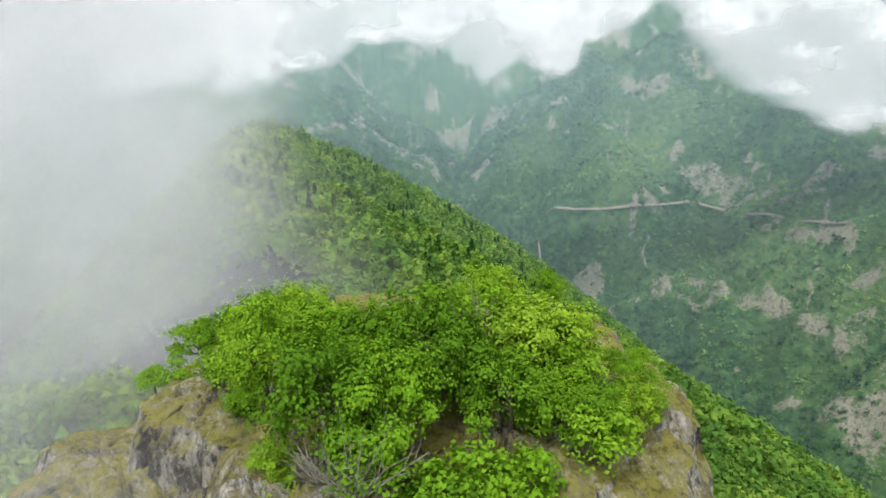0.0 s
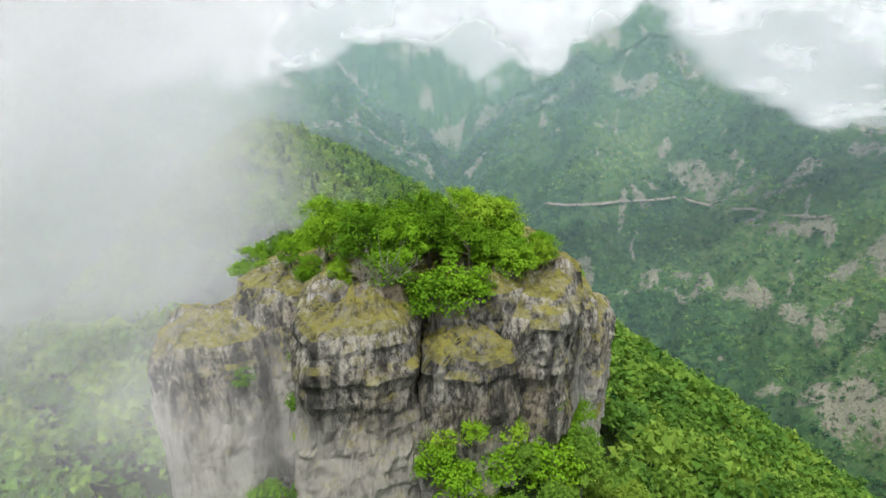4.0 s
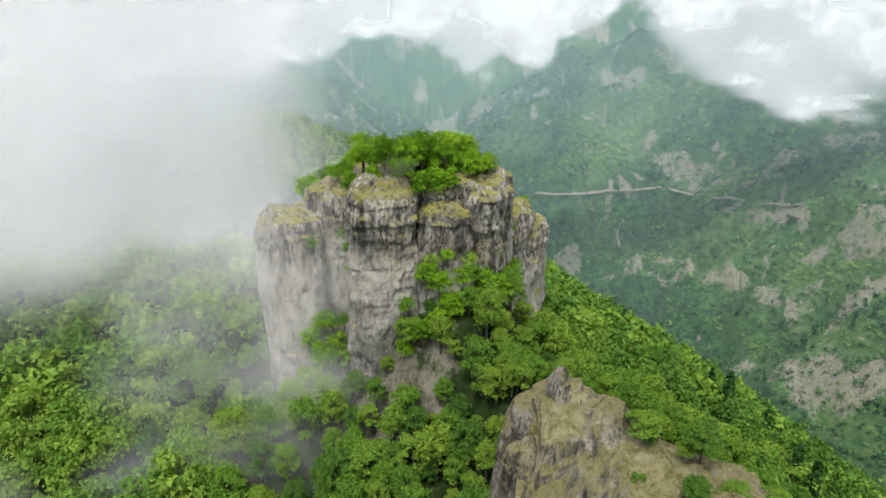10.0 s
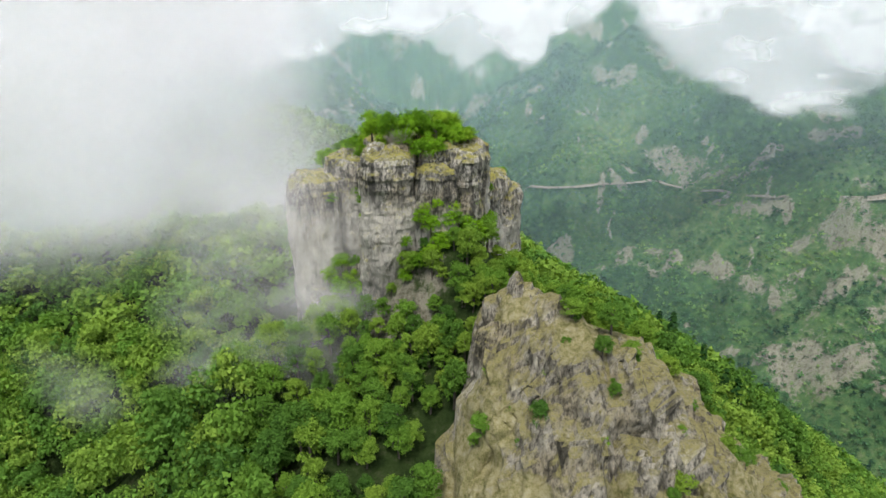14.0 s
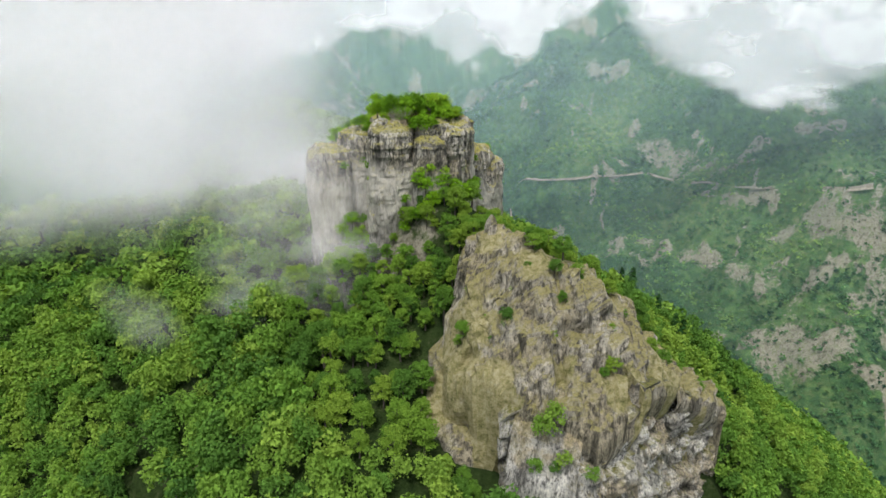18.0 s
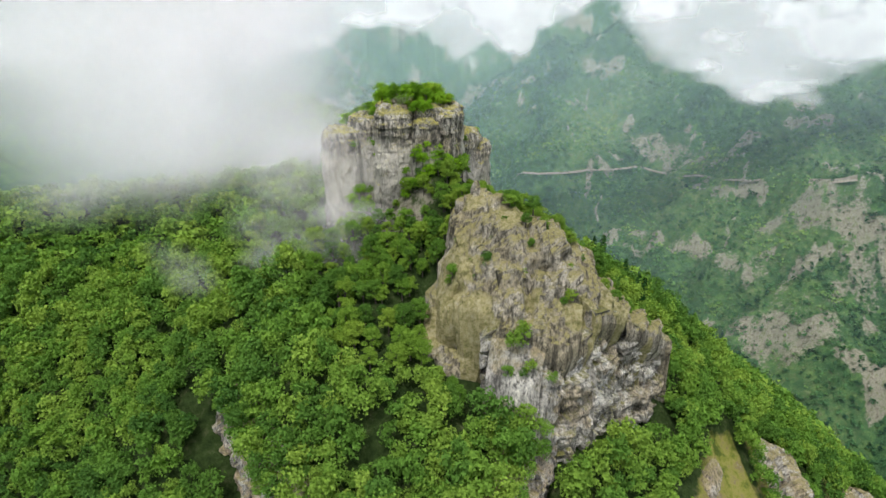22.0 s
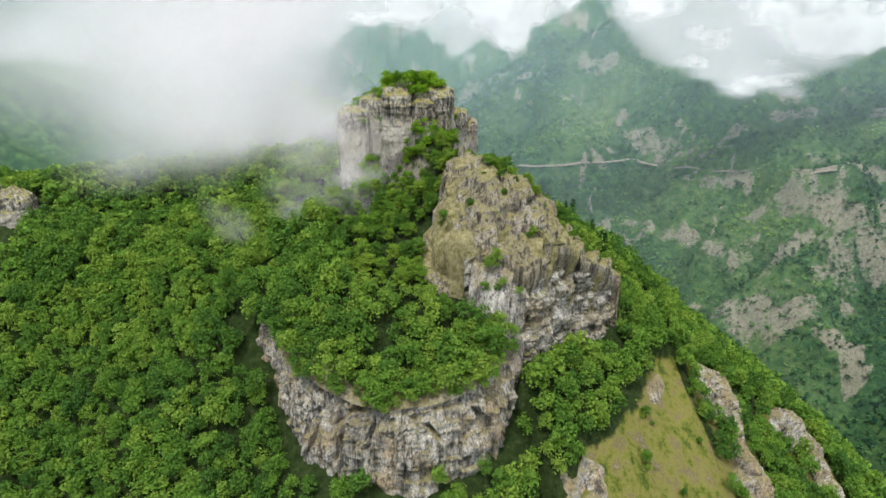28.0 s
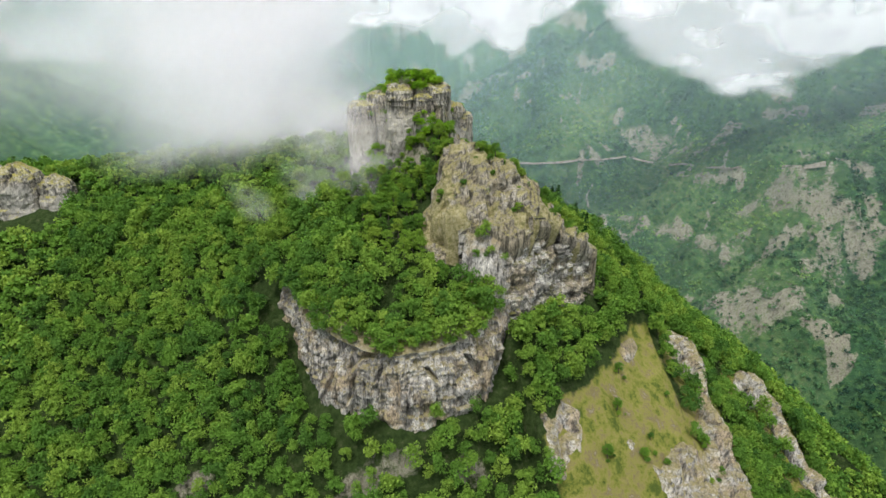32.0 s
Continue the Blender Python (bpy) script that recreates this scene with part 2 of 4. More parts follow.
# ---- the shape of the mountains
def spine(x, y, line, right, left, curve_right=0.0, curve_left=0.0):
    """Height of a ridge along a line of (x, y, z), falling to the right and to the left of it."""
    best = np.full(np.shape(x), -1e9)
    for (ax, ay, az), (bx, by, bz) in zip(line, line[1:]):
        dx, dy = bx - ax, by - ay
        t = np.clip(((x - ax) * dx + (y - ay) * dy) / (dx * dx + dy * dy), 0, 1)
        px, py = x - ax - t * dx, y - ay - t * dy
        d = np.sqrt(px * px + py * py + 4.0) - 2.0
        on_left = dx * py - dy * px > 0
        fall = np.where(on_left, left * d + curve_left * d * d, right * d + curve_right * d * d)
        best = np.maximum(best, az + t * (bz - az) - fall)
    return best


def outside(x, y, poly):
    """Distance from a closed outline, below zero inside."""
    d, inside = np.full(np.shape(x), 1e9), np.zeros(np.shape(x), bool)
    for (ax, ay), (bx, by) in zip(poly, poly[1:] + poly[:1]):
        dx, dy = bx - ax, by - ay
        t = np.clip(((x - ax) * dx + (y - ay) * dy) / (dx * dx + dy * dy), 0, 1)
        d = np.minimum(d, np.hypot(x - ax - t * dx, y - ay - t * dy))
        cross = ((ay > y) != (by > y)) & (x < dx * (y - ay) / (dy + 1e-9) + ax)
        inside ^= cross
    return np.where(inside, -d, d)


RIGHT_SPUR = [(2, 10, -30), (10, -38, -33), (33, -46, -46), (52, -44, -64), (66, -40, -73), (86, -40, -92), (106, -40, -103), (127, -43, -120), (150, -48, -137), (235, -62, -205)]
TOWER_BACK = [(2, 10, -30), (-35, 70, -38)]
BACK_RIDGE = [(-35, 70, -38), (-78, 180, -40), (-108, 330, -40), (-200, 430, -85), (-340, 520, -170)]
LEFT_RIDGE = [(-300, 40, -52), (-150, 25, -48), (-80, 25, -43), (2, 10, -33)]
SHELF = [(2, -30, -31), (-4, -48, -42), (1, -66, -55), (6, -90, -74)]
SHELF_LEFT = [(-8, -26, -36), (-24, -33, -44), (-40, -42, -54)]
SHELF_RIM = [(-52, -44), (-42, -61), (-36, -68), (-27, -84), (-8, -95), (8, -93), (19, -85), (26, -71), (34, -62), (45, -45), (0, -25)]
CONE = [(12, -45, -25), (20, -54, -26.4), (33, -49, -38.2), (49, -47, -56)]
CONE_RIM = [(6, -60), (15, -69), (24, -72), (33, -66), (40, -59), (48, -55), (54, -49), (45, -38), (8, -38)]
FOOT = [(5, -26, -21), (8, -35, -29), (11, -43, -31)]
MEADOW = [(76, -43, -88), (74, -60, -97), (78, -92, -118), (88, -130, -142), (100, -220, -204)]
MEADOW_SIDE = [(66, -54, -92), (52, -74, -97), (45, -95, -110)]
MEADOW_EDGE = [(78, -41), (70, -46), (60, -61), (49, -73), (39, -82), (30, -92), (34, -110), (56, -124), (92, -124), (88, -90), (84, -72), (80, -57)]
RIB_A = [(88, -43, -94), (89.8, -55, -100.5), (91, -65, -108.5), (92, -77, -118.5), (97, -110, -150), (108, -160, -200)]
RIB_B = [(117, -40, -109), (120, -46.5, -114.5), (123, -57.5, -124.5), (127.5, -65, -132), (140, -95, -160), (160, -150, -210)]


def near_height(x, y, cut=-5.0):
    parts = [
        spine(x, y, RIGHT_SPUR, 2.2, 1.35),
        spine(x, y, TOWER_BACK, 1.0, 0.8),
        spine(x, y, BACK_RIDGE, 0.42, 0.75, 0.0009, 0.0),
        spine(x, y, LEFT_RIDGE, 0.3, 0.7, 0.0035, 0.004),
        spine(x, y, FOOT, 1.4, 1.2),
        spine(x, y, SHELF_LEFT, 1.0, 1.0),
        spine(x, y, MEADOW, 0.8, 0.95),
        spine(x, y, MEADOW_SIDE, 0.9, 0.45, 0.0, 0.02),
        spine(x, y, RIB_A, 1.2, 1.2),
        spine(x, y, RIB_B, 1.2, 1.2),
    ]
    d = outside(x, y, SHELF_RIM)
    parts.append(spine(x, y, SHELF, 0.6, 0.6) - 18 * step(cut, cut + 3, d) - 0.75 * np.maximum(d - 2, 0))
    d = outside(x, y, CONE_RIM)
    parts.append(spine(x, y, CONE, 1.25, 1.0) - 26 * step(cut, cut + 3, d) - 0.9 * np.maximum(d - 2, 0))
    parts = np.stack(parts)
    top = parts.max(0)
    return top + 1.5 * np.log(np.exp((parts - top) / 1.5).sum(0))


def far_height(x, y):
    h = -684 + 0.533 * x + 0.493 * y
    for bx, by, bz, r in ((192, 890, 45, 110), (470, 460, 34, 70), (239, 686, 40, 60), (262, 640, -30, 40), (290, 560, -14, 60)):
        h = h + bz * np.exp(-((x - bx) ** 2 + (y - by) ** 2) / (2 * r * r))
    g = -217 - 0.55 * (x - 48) + 0.45 * (y - 850)
    rough = (ridged(x / 170.0, y / 170.0, 2.0, 4) - 0.62) * 90 + (ridged(x / 60.0, y / 60.0, 7.0, 4) - 0.62) * 42
    a = np.maximum(h, g) + rough
    return np.minimum(a, 420 + 0.05 * a)


def height(x, y, cut=-5.0):
    x, y = np.asarray(x, float), np.asarray(y, float)
    n = near_height(x, y, cut) + (fbm(x / 14.0, y / 14.0, 1.0, 4) - 0.5) * 5.0
    f = far_height(x, y)
    f = np.where(y < 150, -420.0, f)
    k = 6.0
    top = np.maximum(n, f)
    h = top + k * np.log(np.exp((n - top) / k) + np.exp((f - top) / k))
    floor = -390 + 30 * fbm(x / 200.0, y / 200.0, 4.0, 3)
    return np.maximum(h, floor)


STONY_GAPS = ((-4, -33, 9, 5.5), (-14.8, -100.8, 7, 3), (-5, -99.8, 6, 2.5), (12, -100.2, 5, 2.5), (-60, -91.5, 7, 3), (-72, -100, 6, 3))


def stony_gap(x, y):
    """Steep stony grass, where bushes stand apart: at the foot of the tower and below the limestone cliff."""
    return np.maximum.reduce([np.exp(-((x - cx) / wx) ** 2 - ((y - cy) / wy) ** 2) for cx, cy, wx, wy in STONY_GAPS])


def meadow_mask(x, y):
    d = outside(x, y, MEADOW_EDGE)
    return step(2.0, -4.0, d + 7 * (fbm(x / 9.0, y / 9.0, 5.0) - 0.5))


# bare ground on the far side: place, half length along and down the slope
SCREES = ((340, 490, 40, 20), (354, 447, 15, 11), (376, 428, 16, 10), (372, 360, 46, 38), (398, 335, 26, 20), (448, 448, 34, 15), (484, 418, 44, 20), (420, 470, 18, 10), (466, 455, 22, 8), (373, 692, 60, 20), (400, 640, 22, 12), (424, 583, 22, 12), (408, 606, 18, 11), (281, 684, 20, 11), (300, 700, 14, 8), (528, 451, 26, 24), (505, 376, 28, 20), (462, 343, 14, 10), (322, 907, 42, 16), (200, 903, 24, 12), (120, 1000, 46, 30), (262, 820, 14, 18), (300, 560, 13, 8), (322, 400, 16, 9))
CHUTES = (((262, 678), (252, 652), (246, 634), 6.0), ((276, 652), (266, 628), (254, 606), 3.0), ((232, 770), (246, 735), (243, 712), 2.2), ((330, 905), (300, 850), (280, 800), 4.0), ((430, 560), (400, 520), (372, 470), 3.0))


def far_rock(x, y):
    wx = x + 30 * (fbm(x / 26.0, y / 26.0, 11.0, 5) - 0.5)
    wy = y + 30 * (fbm(x / 26.0, y / 26.0, 15.0, 5) - 0.5)
    r = np.zeros(np.shape(x))
    for sx, sy, a, b in SCREES:
        u, v = -0.68 * (wx - sx) + 0.73 * (wy - sy), 0.73 * (wx - sx) + 0.68 * (wy - sy)
        r = np.maximum(r, 1.25 - np.sqrt((u / a) ** 2 + (v / b) ** 2))
    for p, q, w, wide in CHUTES:
        for (ax, ay), (bx, by) in ((p, q), (q, w)):
            t = np.clip(((wx - ax) * (bx - ax) + (wy - ay) * (by - ay)) / ((bx - ax) ** 2 + (by - ay) ** 2), 0, 1)
            d = np.hypot(wx - ax - t * (bx - ax), wy - ay - t * (by - ay))
            r = np.maximum(r, 1.2 - d / wide)
    r = np.clip(r, 0, 1) * (0.3 + 1.1 * fbm(x / 12.0, y / 12.0, 22.0, 4))
    spots = 0.75 * step(0.60, 0.70, fbm(x / 38.0, y / 38.0, 8.0, 5))
    right = 0.8 * step(0.55, 0.64, fbm(x / 17.0, y / 17.0, 18.0, 4)) * np.exp(-((x - 455) / 95.0) ** 2 - ((y - 430) / 90.0) ** 2)
    crags = 0.5 * step(0.56, 0.66, fbm(x / 16.0, y / 16.0, 28.0, 4)) * step(820, 920, y)
    return np.maximum.reduce([r, spots, right, crags])


def sunlit_open_land(x, y):
    """Thin grass and scrub across the valley; sunlit patches put in as paler cover."""
    n = fbm(x / 75.0, y / 75.0, 50.0, 4) - 0.5
    # two patches of sunlight, painted through lighter ground and tree colours
    sunny = np.exp(-((x - 400) / 120.0) ** 2 - ((y - 520) / 130.0) ** 2) + 0.8 * np.exp(-((x - 310) / 80.0) ** 2 - ((y - 780) / 70.0) ** 2)
    return np.clip(0.02 + 0.62 * sunny + 1.9 * n, 0, 1)


def axis(parts):
    out = []
    for a, b, s in parts:
        out.append(np.arange(a, b, s))
    return np.concatenate(out)


def build_ground():
    xs = axis([(-3600, -900, 180), (-900, -300, 30), (-300, -150, 6), (-150, 150, 1.5), (150, 320, 4), (320, 700, 5), (700, 800, 10), (800, 1200, 25), (1200, 3700, 180)])
    ys = axis([(-3600, -400, 180), (-400, -220, 15), (-220, -130, 4), (-130, 30, 1.5), (30, 330, 5), (330, 860, 5), (860, 1000, 10), (1000, 1500, 25), (1500, 4700, 180)])
    x, y = (a.ravel() for a in np.meshgrid(xs, ys, indexing="ij"))
    z = height(x, y, -7.0)
    far = step(330, 430, y + 0.6 * np.maximum(x - 100, 0))
    stony = far * far_rock(x, y)
    z = z - sunk(x, y) + 16 * stony * (ridged(x / 26.0, y / 26.0, 5.0, 4) - 0.45)
    me = mesh_from("ground", np.stack([x, y, z], 1), grid_faces(len(xs), len(ys)), GROUND)
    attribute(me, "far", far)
    verge = np.maximum(step(-2.2, -0.8, rib_a(x, y)), step(-2.2, -0.8, rib_b(x, y)))
    attribute(me, "grass", np.maximum(meadow_mask(x, y), 0.75 * verge))
    attribute(me, "rock", np.maximum(stony, 0.62 * step(0.2, 0.6, stony_gap(x, y))))
    # open ground plus the painted sun patches
    attribute(me, "open", far * sunlit_open_land(x, y))
    tagged(new("ground", me), "steep forest floor and mountain slopes down to the valley", "ground", kind="structure")


# ---- rock
def part(name, me, parent, label=""):
    ob = new(name, me)
    ob.parent = parent
    return tagged(ob, label)


def empty(name, place, label, category, group=""):
    e = new(name)
    e.location = place
    e.empty_display_size = 0.5
    return tagged(e, label, category, group)


def rock_column(cx, cy, rx, ry, top, base, turn, seed, flare=0.12, cap=0.3, na=180, nv=120, rough=1.0, square=2.8, tilt=0.0, lip=0.0, clean=0.0, round_off=0.14):
    """A closed, upright mass of rock with fractured flanks, ledges and a rounded, broken top."""
    a = np.linspace(0, 2 * np.pi, na, endpoint=False)
    v = np.concatenate([np.linspace(0, 1, nv), 1 + np.linspace(0.06, 1, 16)])
    A, V = np.meshgrid(a, v, indexing="ij")
    ca, sa = np.cos(A), np.sin(A)
    rad = 1 / (np.abs(ca) ** square + np.abs(sa) ** square) ** (1 / square)
    tall = top - base
    zz = base + tall * np.minimum(V, 1)
    inward = np.where(V > 1, 1 - (V - 1), 1.0)
    size = min(rx, ry)
    shoulder = max(1.8, 0.75 * size)
    near_top = np.clip((zz - (top - shoulder)) / shoulder, 0, 1)
    below = top - zz
    brow = np.exp(-((below - 2.6) / 1.9) ** 2)
    shrink = 1 + flare * (1 - np.minimum(V, 1)) - round_off * near_top ** 2 + lip * brow / size
    x, y = rad * ca * rx * shrink, rad * sa * ry * shrink
    wob = 1.8 * (fbm(x / 5.0 + seed, y / 5.0, zz / 10.0, 3) - 0.5) + 0.5 * (fbm(x / 1.5, y / 1.5 + seed, zz / 2.0, 3) - 0.5)
    big = fbm(x / 6.5 + seed, y / 6.5, zz / 8.0, 3) - 0.5
    mid = ridged((x + wob) / 3.6 + seed, (y + wob) / 3.6, zz / 8.0, 3) - 0.6
    crack = ridged((x + wob) / 6.5 + seed * 2, (y - wob) / 6.5, zz / 70.0, 2)
    bedded = 0.25 + 0.2 * np.exp(-(below / 5.0) ** 2)
    layer = np.floor(zz / 1.05 + 1.1 * fbm(x / 5.0 + seed, y / 5.0, 0.0, 3) + 0.25 * wob).astype(np.int64)
    bed = _TABLE[(layer * 37 + int(seed * 11)) & 4095] - 0.5
    strip = np.floor((A * size * 0.8 + 0.9 * wob) / 2.3).astype(np.int64)
    cell = strip * 53 + np.floor((zz + 1.2 * wob) / 4.2 + 3 * _TABLE[(strip * 7) & 4095]).astype(np.int64) * 97 + int(seed * 13)
    slab = _TABLE[cell & 4095] - 0.5
    lump = fbm(x / 0.9 + seed, y / 0.9, zz / 1.1, 4, 0.65) - 0.5
    push = rough * (big * 3.0 + mid * 1.2 + bedded * bed * 0.95 + slab * 0.8 + lump * 1.15 - 1.8 * step(0.92, 0.985, crack))
    x, y = x + ca * push, y + sa * push
    x, y = x * inward, y * inward
    dome = cap * size * np.sin(np.clip(V - 1, 0, 1) * np.pi / 2) + 1.9 * np.clip(V - 1, 0, 0.3) / 0.3 * (fbm(x / 1.4 + seed, y / 1.4, 0.0, 4, 0.6) - 0.45)
    zz = zz + np.where(V > 1, dome, 0) + tilt * x * near_top + 1.1 * (fbm(ca * 2.0 + seed, sa * 2.0, 0.0, 3) - 0.5) * near_top
    c, s = math.cos(radians(turn)), math.sin(radians(turn))
    co = np.stack([cx + c * x - s * y, cy + s * x + c * y, zz], -1).reshape(-1, 3)
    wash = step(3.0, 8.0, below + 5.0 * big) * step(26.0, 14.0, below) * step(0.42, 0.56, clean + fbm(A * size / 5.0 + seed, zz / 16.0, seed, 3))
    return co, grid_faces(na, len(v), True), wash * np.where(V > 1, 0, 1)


def rock_thing(name, place, label, columns, material, part_name="buttress"):
    e = empty(name, place, label, "rock")
    for args in columns:
        co, faces, wash = rock_column(**args)
        me = mesh_from(part_name, co - np.array(place), faces, material, False)
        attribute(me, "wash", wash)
        part(part_name, me, e)
    return e


TOWER = [
    dict(cx=0.8, cy=-12.5, rx=10.3, ry=9, top=-10.2, base=-60, turn=5, seed=1.0, cap=0.08, square=3.6),
    dict(cx=-18.0, cy=-14, rx=4.7, ry=5.2, top=-16.6, base=-60, turn=10, seed=4.0, cap=0.28, flare=0.08, rough=0.5, lip=0.1, clean=0.3, square=3.4),
    dict(cx=-11.2, cy=-10.2, rx=4.8, ry=5.8, top=-13.2, base=-58, turn=-8, seed=9.0, cap=0.2, rough=0.8, square=3.6),
    dict(cx=-4.8, cy=-22.6, rx=4.3, ry=5.4, top=-10.8, base=-58, turn=8, seed=13.0, cap=0.3, flare=0.08, rough=0.66, lip=0.15, clean=0.2, square=4.2),
    dict(cx=3.3, cy=-23.2, rx=3.4, ry=4.8, top=-12.9, base=-58, turn=-6, seed=17.0, cap=0.25, flare=0.12, rough=0.66, lip=0.1, clean=0.13, square=4.2),
    dict(cx=2.8, cy=-20.0, rx=4.4, ry=4.6, top=-10.2, base=-36, turn=4, seed=19.0, cap=0.12, rough=0.8, square=4.0),
    dict(cx=7.6, cy=-18.2, rx=3.8, ry=5.9, top=-10.4, base=-58, turn=-14, seed=21.0, cap=0.2, flare=0.25, rough=0.8, lip=0.1, square=4.0),
    dict(cx=12.4, cy=-6.0, rx=4.3, ry=8.0, top=-18.0, base=-58, turn=-18, seed=25.0, cap=0.25, rough=0.8, square=3.4),
    dict(cx=16.8, cy=-1.5, rx=3.0, ry=6.0, top=-21.6, base=-58, turn=-22, seed=29.0, cap=0.4, rough=0.8),
]
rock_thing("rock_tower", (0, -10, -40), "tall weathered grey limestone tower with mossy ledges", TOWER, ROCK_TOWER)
rock_thing("rock_spire", (12, -46, -30), "jagged grey rock spires on the mountain ridge", [
    dict(cx=12.1, cy=-46.8, rx=0.7, ry=1.1, top=-22.6, base=-34, turn=15, seed=41.0, cap=1.6, flare=1.3, na=70, nv=60, rough=0.4),
    dict(cx=13.7, cy=-48.0, rx=0.7, ry=1.2, top=-25.0, base=-34, turn=-20, seed=43.0, cap=1.0, flare=0.8, na=60, nv=50, rough=0.4),
    dict(cx=16.9, cy=-48.8, rx=3.0, ry=2.2, top=-25.3, base=-37, turn=-8, seed=47.0, cap=0.35, flare=0.2, na=110, nv=70, rough=0.6, square=3.6, tilt=-0.3),
    dict(cx=9.3, cy=-49.0, rx=1.9, ry=1.8, top=-28.6, base=-40, turn=30, seed=45.0, cap=0.5, flare=0.25, na=80, nv=60, rough=0.55),
    dict(cx=21.8, cy=-50.0, rx=2.4, ry=1.9, top=-29.2, base=-39, turn=-24, seed=49.0, cap=0.4, flare=0.4, na=80, nv=60, rough=0.6, tilt=-0.35),
], ROCK_SLOPE, "spire")


def along(line, n):
    """Even points along a smooth line through the given ones."""
    p = np.array(line, float)
    p = np.vstack([2 * p[0] - p[1], p, 2 * p[-1] - p[-2]])
    out = []
    for i in range(1, len(p) - 2):
        t = np.linspace(0, 1, 40, endpoint=False)[:, None]
        a, b, c, d = p[i - 1], p[i], p[i + 1], p[i + 2]
        out.append(0.5 * (2 * b + (c - a) * t + (2 * a - 5 * b + 4 * c - d) * t ** 2 + (3 * b - a - 3 * c + d) * t ** 3))
    out = np.vstack(out + [p[-2:-1]])
    s = np.r_[0, np.cumsum(np.linalg.norm(np.diff(out, axis=0), axis=1))]
    u = np.linspace(0, s[-1], n)
    return np.stack([np.interp(u, s, out[:, k]) for k in range(out.shape[1])], 1)


def cliff_band(name, label, rim, drop, seed, material, nu=420, nv=90, rough=1.0, lean=0.12, pieces=7, bedded=2.0, inset=0.0, strip=9.0, brow=0.0):
    """A long rock face below a rim: a strip of the top, the face with its columns, hollows and overhangs, and its foot."""
    line = along(rim, nu)
    t = np.gradient(line, axis=0)
    t /= np.linalg.norm(t, axis=1)[:, None]
    out = np.stack([t[:, 1], -t[:, 0]], 1)
    top = height(line[:, 0] - out[:, 0] * (inset + 0.5), line[:, 1] - out[:, 1] * (inset + 0.5), 4.0) - 0.2
    ends = np.minimum(1, np.minimum(np.arange(nu), np.arange(nu)[::-1]) / (0.08 * nu))
    low = top - drop * (0.8 + 0.2 * ends) - 8
    v = np.linspace(-0.14, 1, nv)[None, :]
    V = np.repeat(v, nu, 0)
    f = np.clip(V, 0, 1)
    z = top[:, None] + (low - top)[:, None] * f
    o = np.where(V < 0, V / 0.14 * strip, 0.4 + lean * drop * f + brow * step(0.0, 0.3, f)) - inset
    x = line[:, :1] + out[:, :1] * o
    y = line[:, 1:] + out[:, 1:] * o
    z = np.where(V < 0, height(x, y, 4.0) + 0.35 - (0.9 if strip > 5 else 3.0) * (V / 0.14) ** 2, z)
    wob = 3 * (fbm(x / 6.0 + seed, y / 6.0, z / 6.0, 3) - 0.5)
    col = ridged((x + wob) / 4.6 + seed, (y + wob) / 4.6, z / 12.0, 3)
    big = fbm(x / 12.0 + seed, y / 12.0, z / 9.0, 3)
    strata = fbm(x / 20.0 + seed, y / 20.0, z / 1.6, 4)
    lump = fbm(x / 1.6 + seed, y / 1.6, z / 2.2, 5, 0.6)
    crack = ridged((x + wob) / 7.0 + seed * 3, (y - wob) / 7.0, z / 50.0, 2)
    amount = rough * np.where(V < 0, 0.12, step(0.0, 0.06, V))
    run = np.arange(nu)[:, None] * 0.28 + 0.9 * wob
    slab = _TABLE[(np.floor(run / 2.3).astype(np.int64) * 53 + np.floor((z + 1.5 * wob) / 3.6).astype(np.int64) * 97 + int(seed * 31)) & 4095]
    bed = _TABLE[(np.floor(z / 2.3 + 1.1 * fbm(x / 9.0, y / 9.0, seed, 3)).astype(np.int64) * 41 + int(seed * 19)) & 4095]
    push = amount * (-1.4 + (bed - 0.5) * 0.7 * bedded + (slab - 0.5) * 1.5 + (col - 0.6) * 1.8 + (big - 0.5) * 5.6 + (strata - 0.5) * bedded + (lump - 0.5) * 1.8 - 3.2 * step(0.88, 0.97, crack))
    x, y = x + out[:, :1] * push, y + out[:, 1:] * push
    z = z + 1.2 * (lump - 0.5) * amount
    co = np.stack([x, y, z], -1)
    mid = co[nu // 2, nv // 2]
    e = empty(name, mid, label, "cliff")
    cuts = np.linspace(0, nu - 1, pieces + 1).astype(int)
    for a, b in zip(cuts, cuts[1:]):
        piece = co[a:b + 1]
        part("buttress", mesh_from("buttress", piece.reshape(-1, 3) - mid, grid_faces(len(piece), nv)[:, ::-1], material, False), e)
    return e


cliff_band("limestone_cliff", "pale grey limestone cliff with dark streaks below the forest shelf", SHELF_RIM[1:8], 19.0, 2.0, ROCK_CLIFF, inset=3.6, bedded=1.2, brow=2.6, lean=0.06)
cliff_band("limestone_cliff", "pale banded limestone cliff under the stony slope", [(11, -69)] + CONE_RIM[1:7], 23.0, 6.0, ROCK_BANDED, 300, 90, pieces=5, bedded=3.0, strip=2.0, inset=0.3)


def islands(faces, n):
    """A number for each corner, the same on all that hang together."""
    mark = np.arange(n)
    while True:
        least = mark.copy()
        np.minimum.at(least, faces.ravel(), np.repeat(mark[faces].min(1), faces.shape[1]))
        least = least[least]
        if (least == mark).all():
            return mark
        mark = least


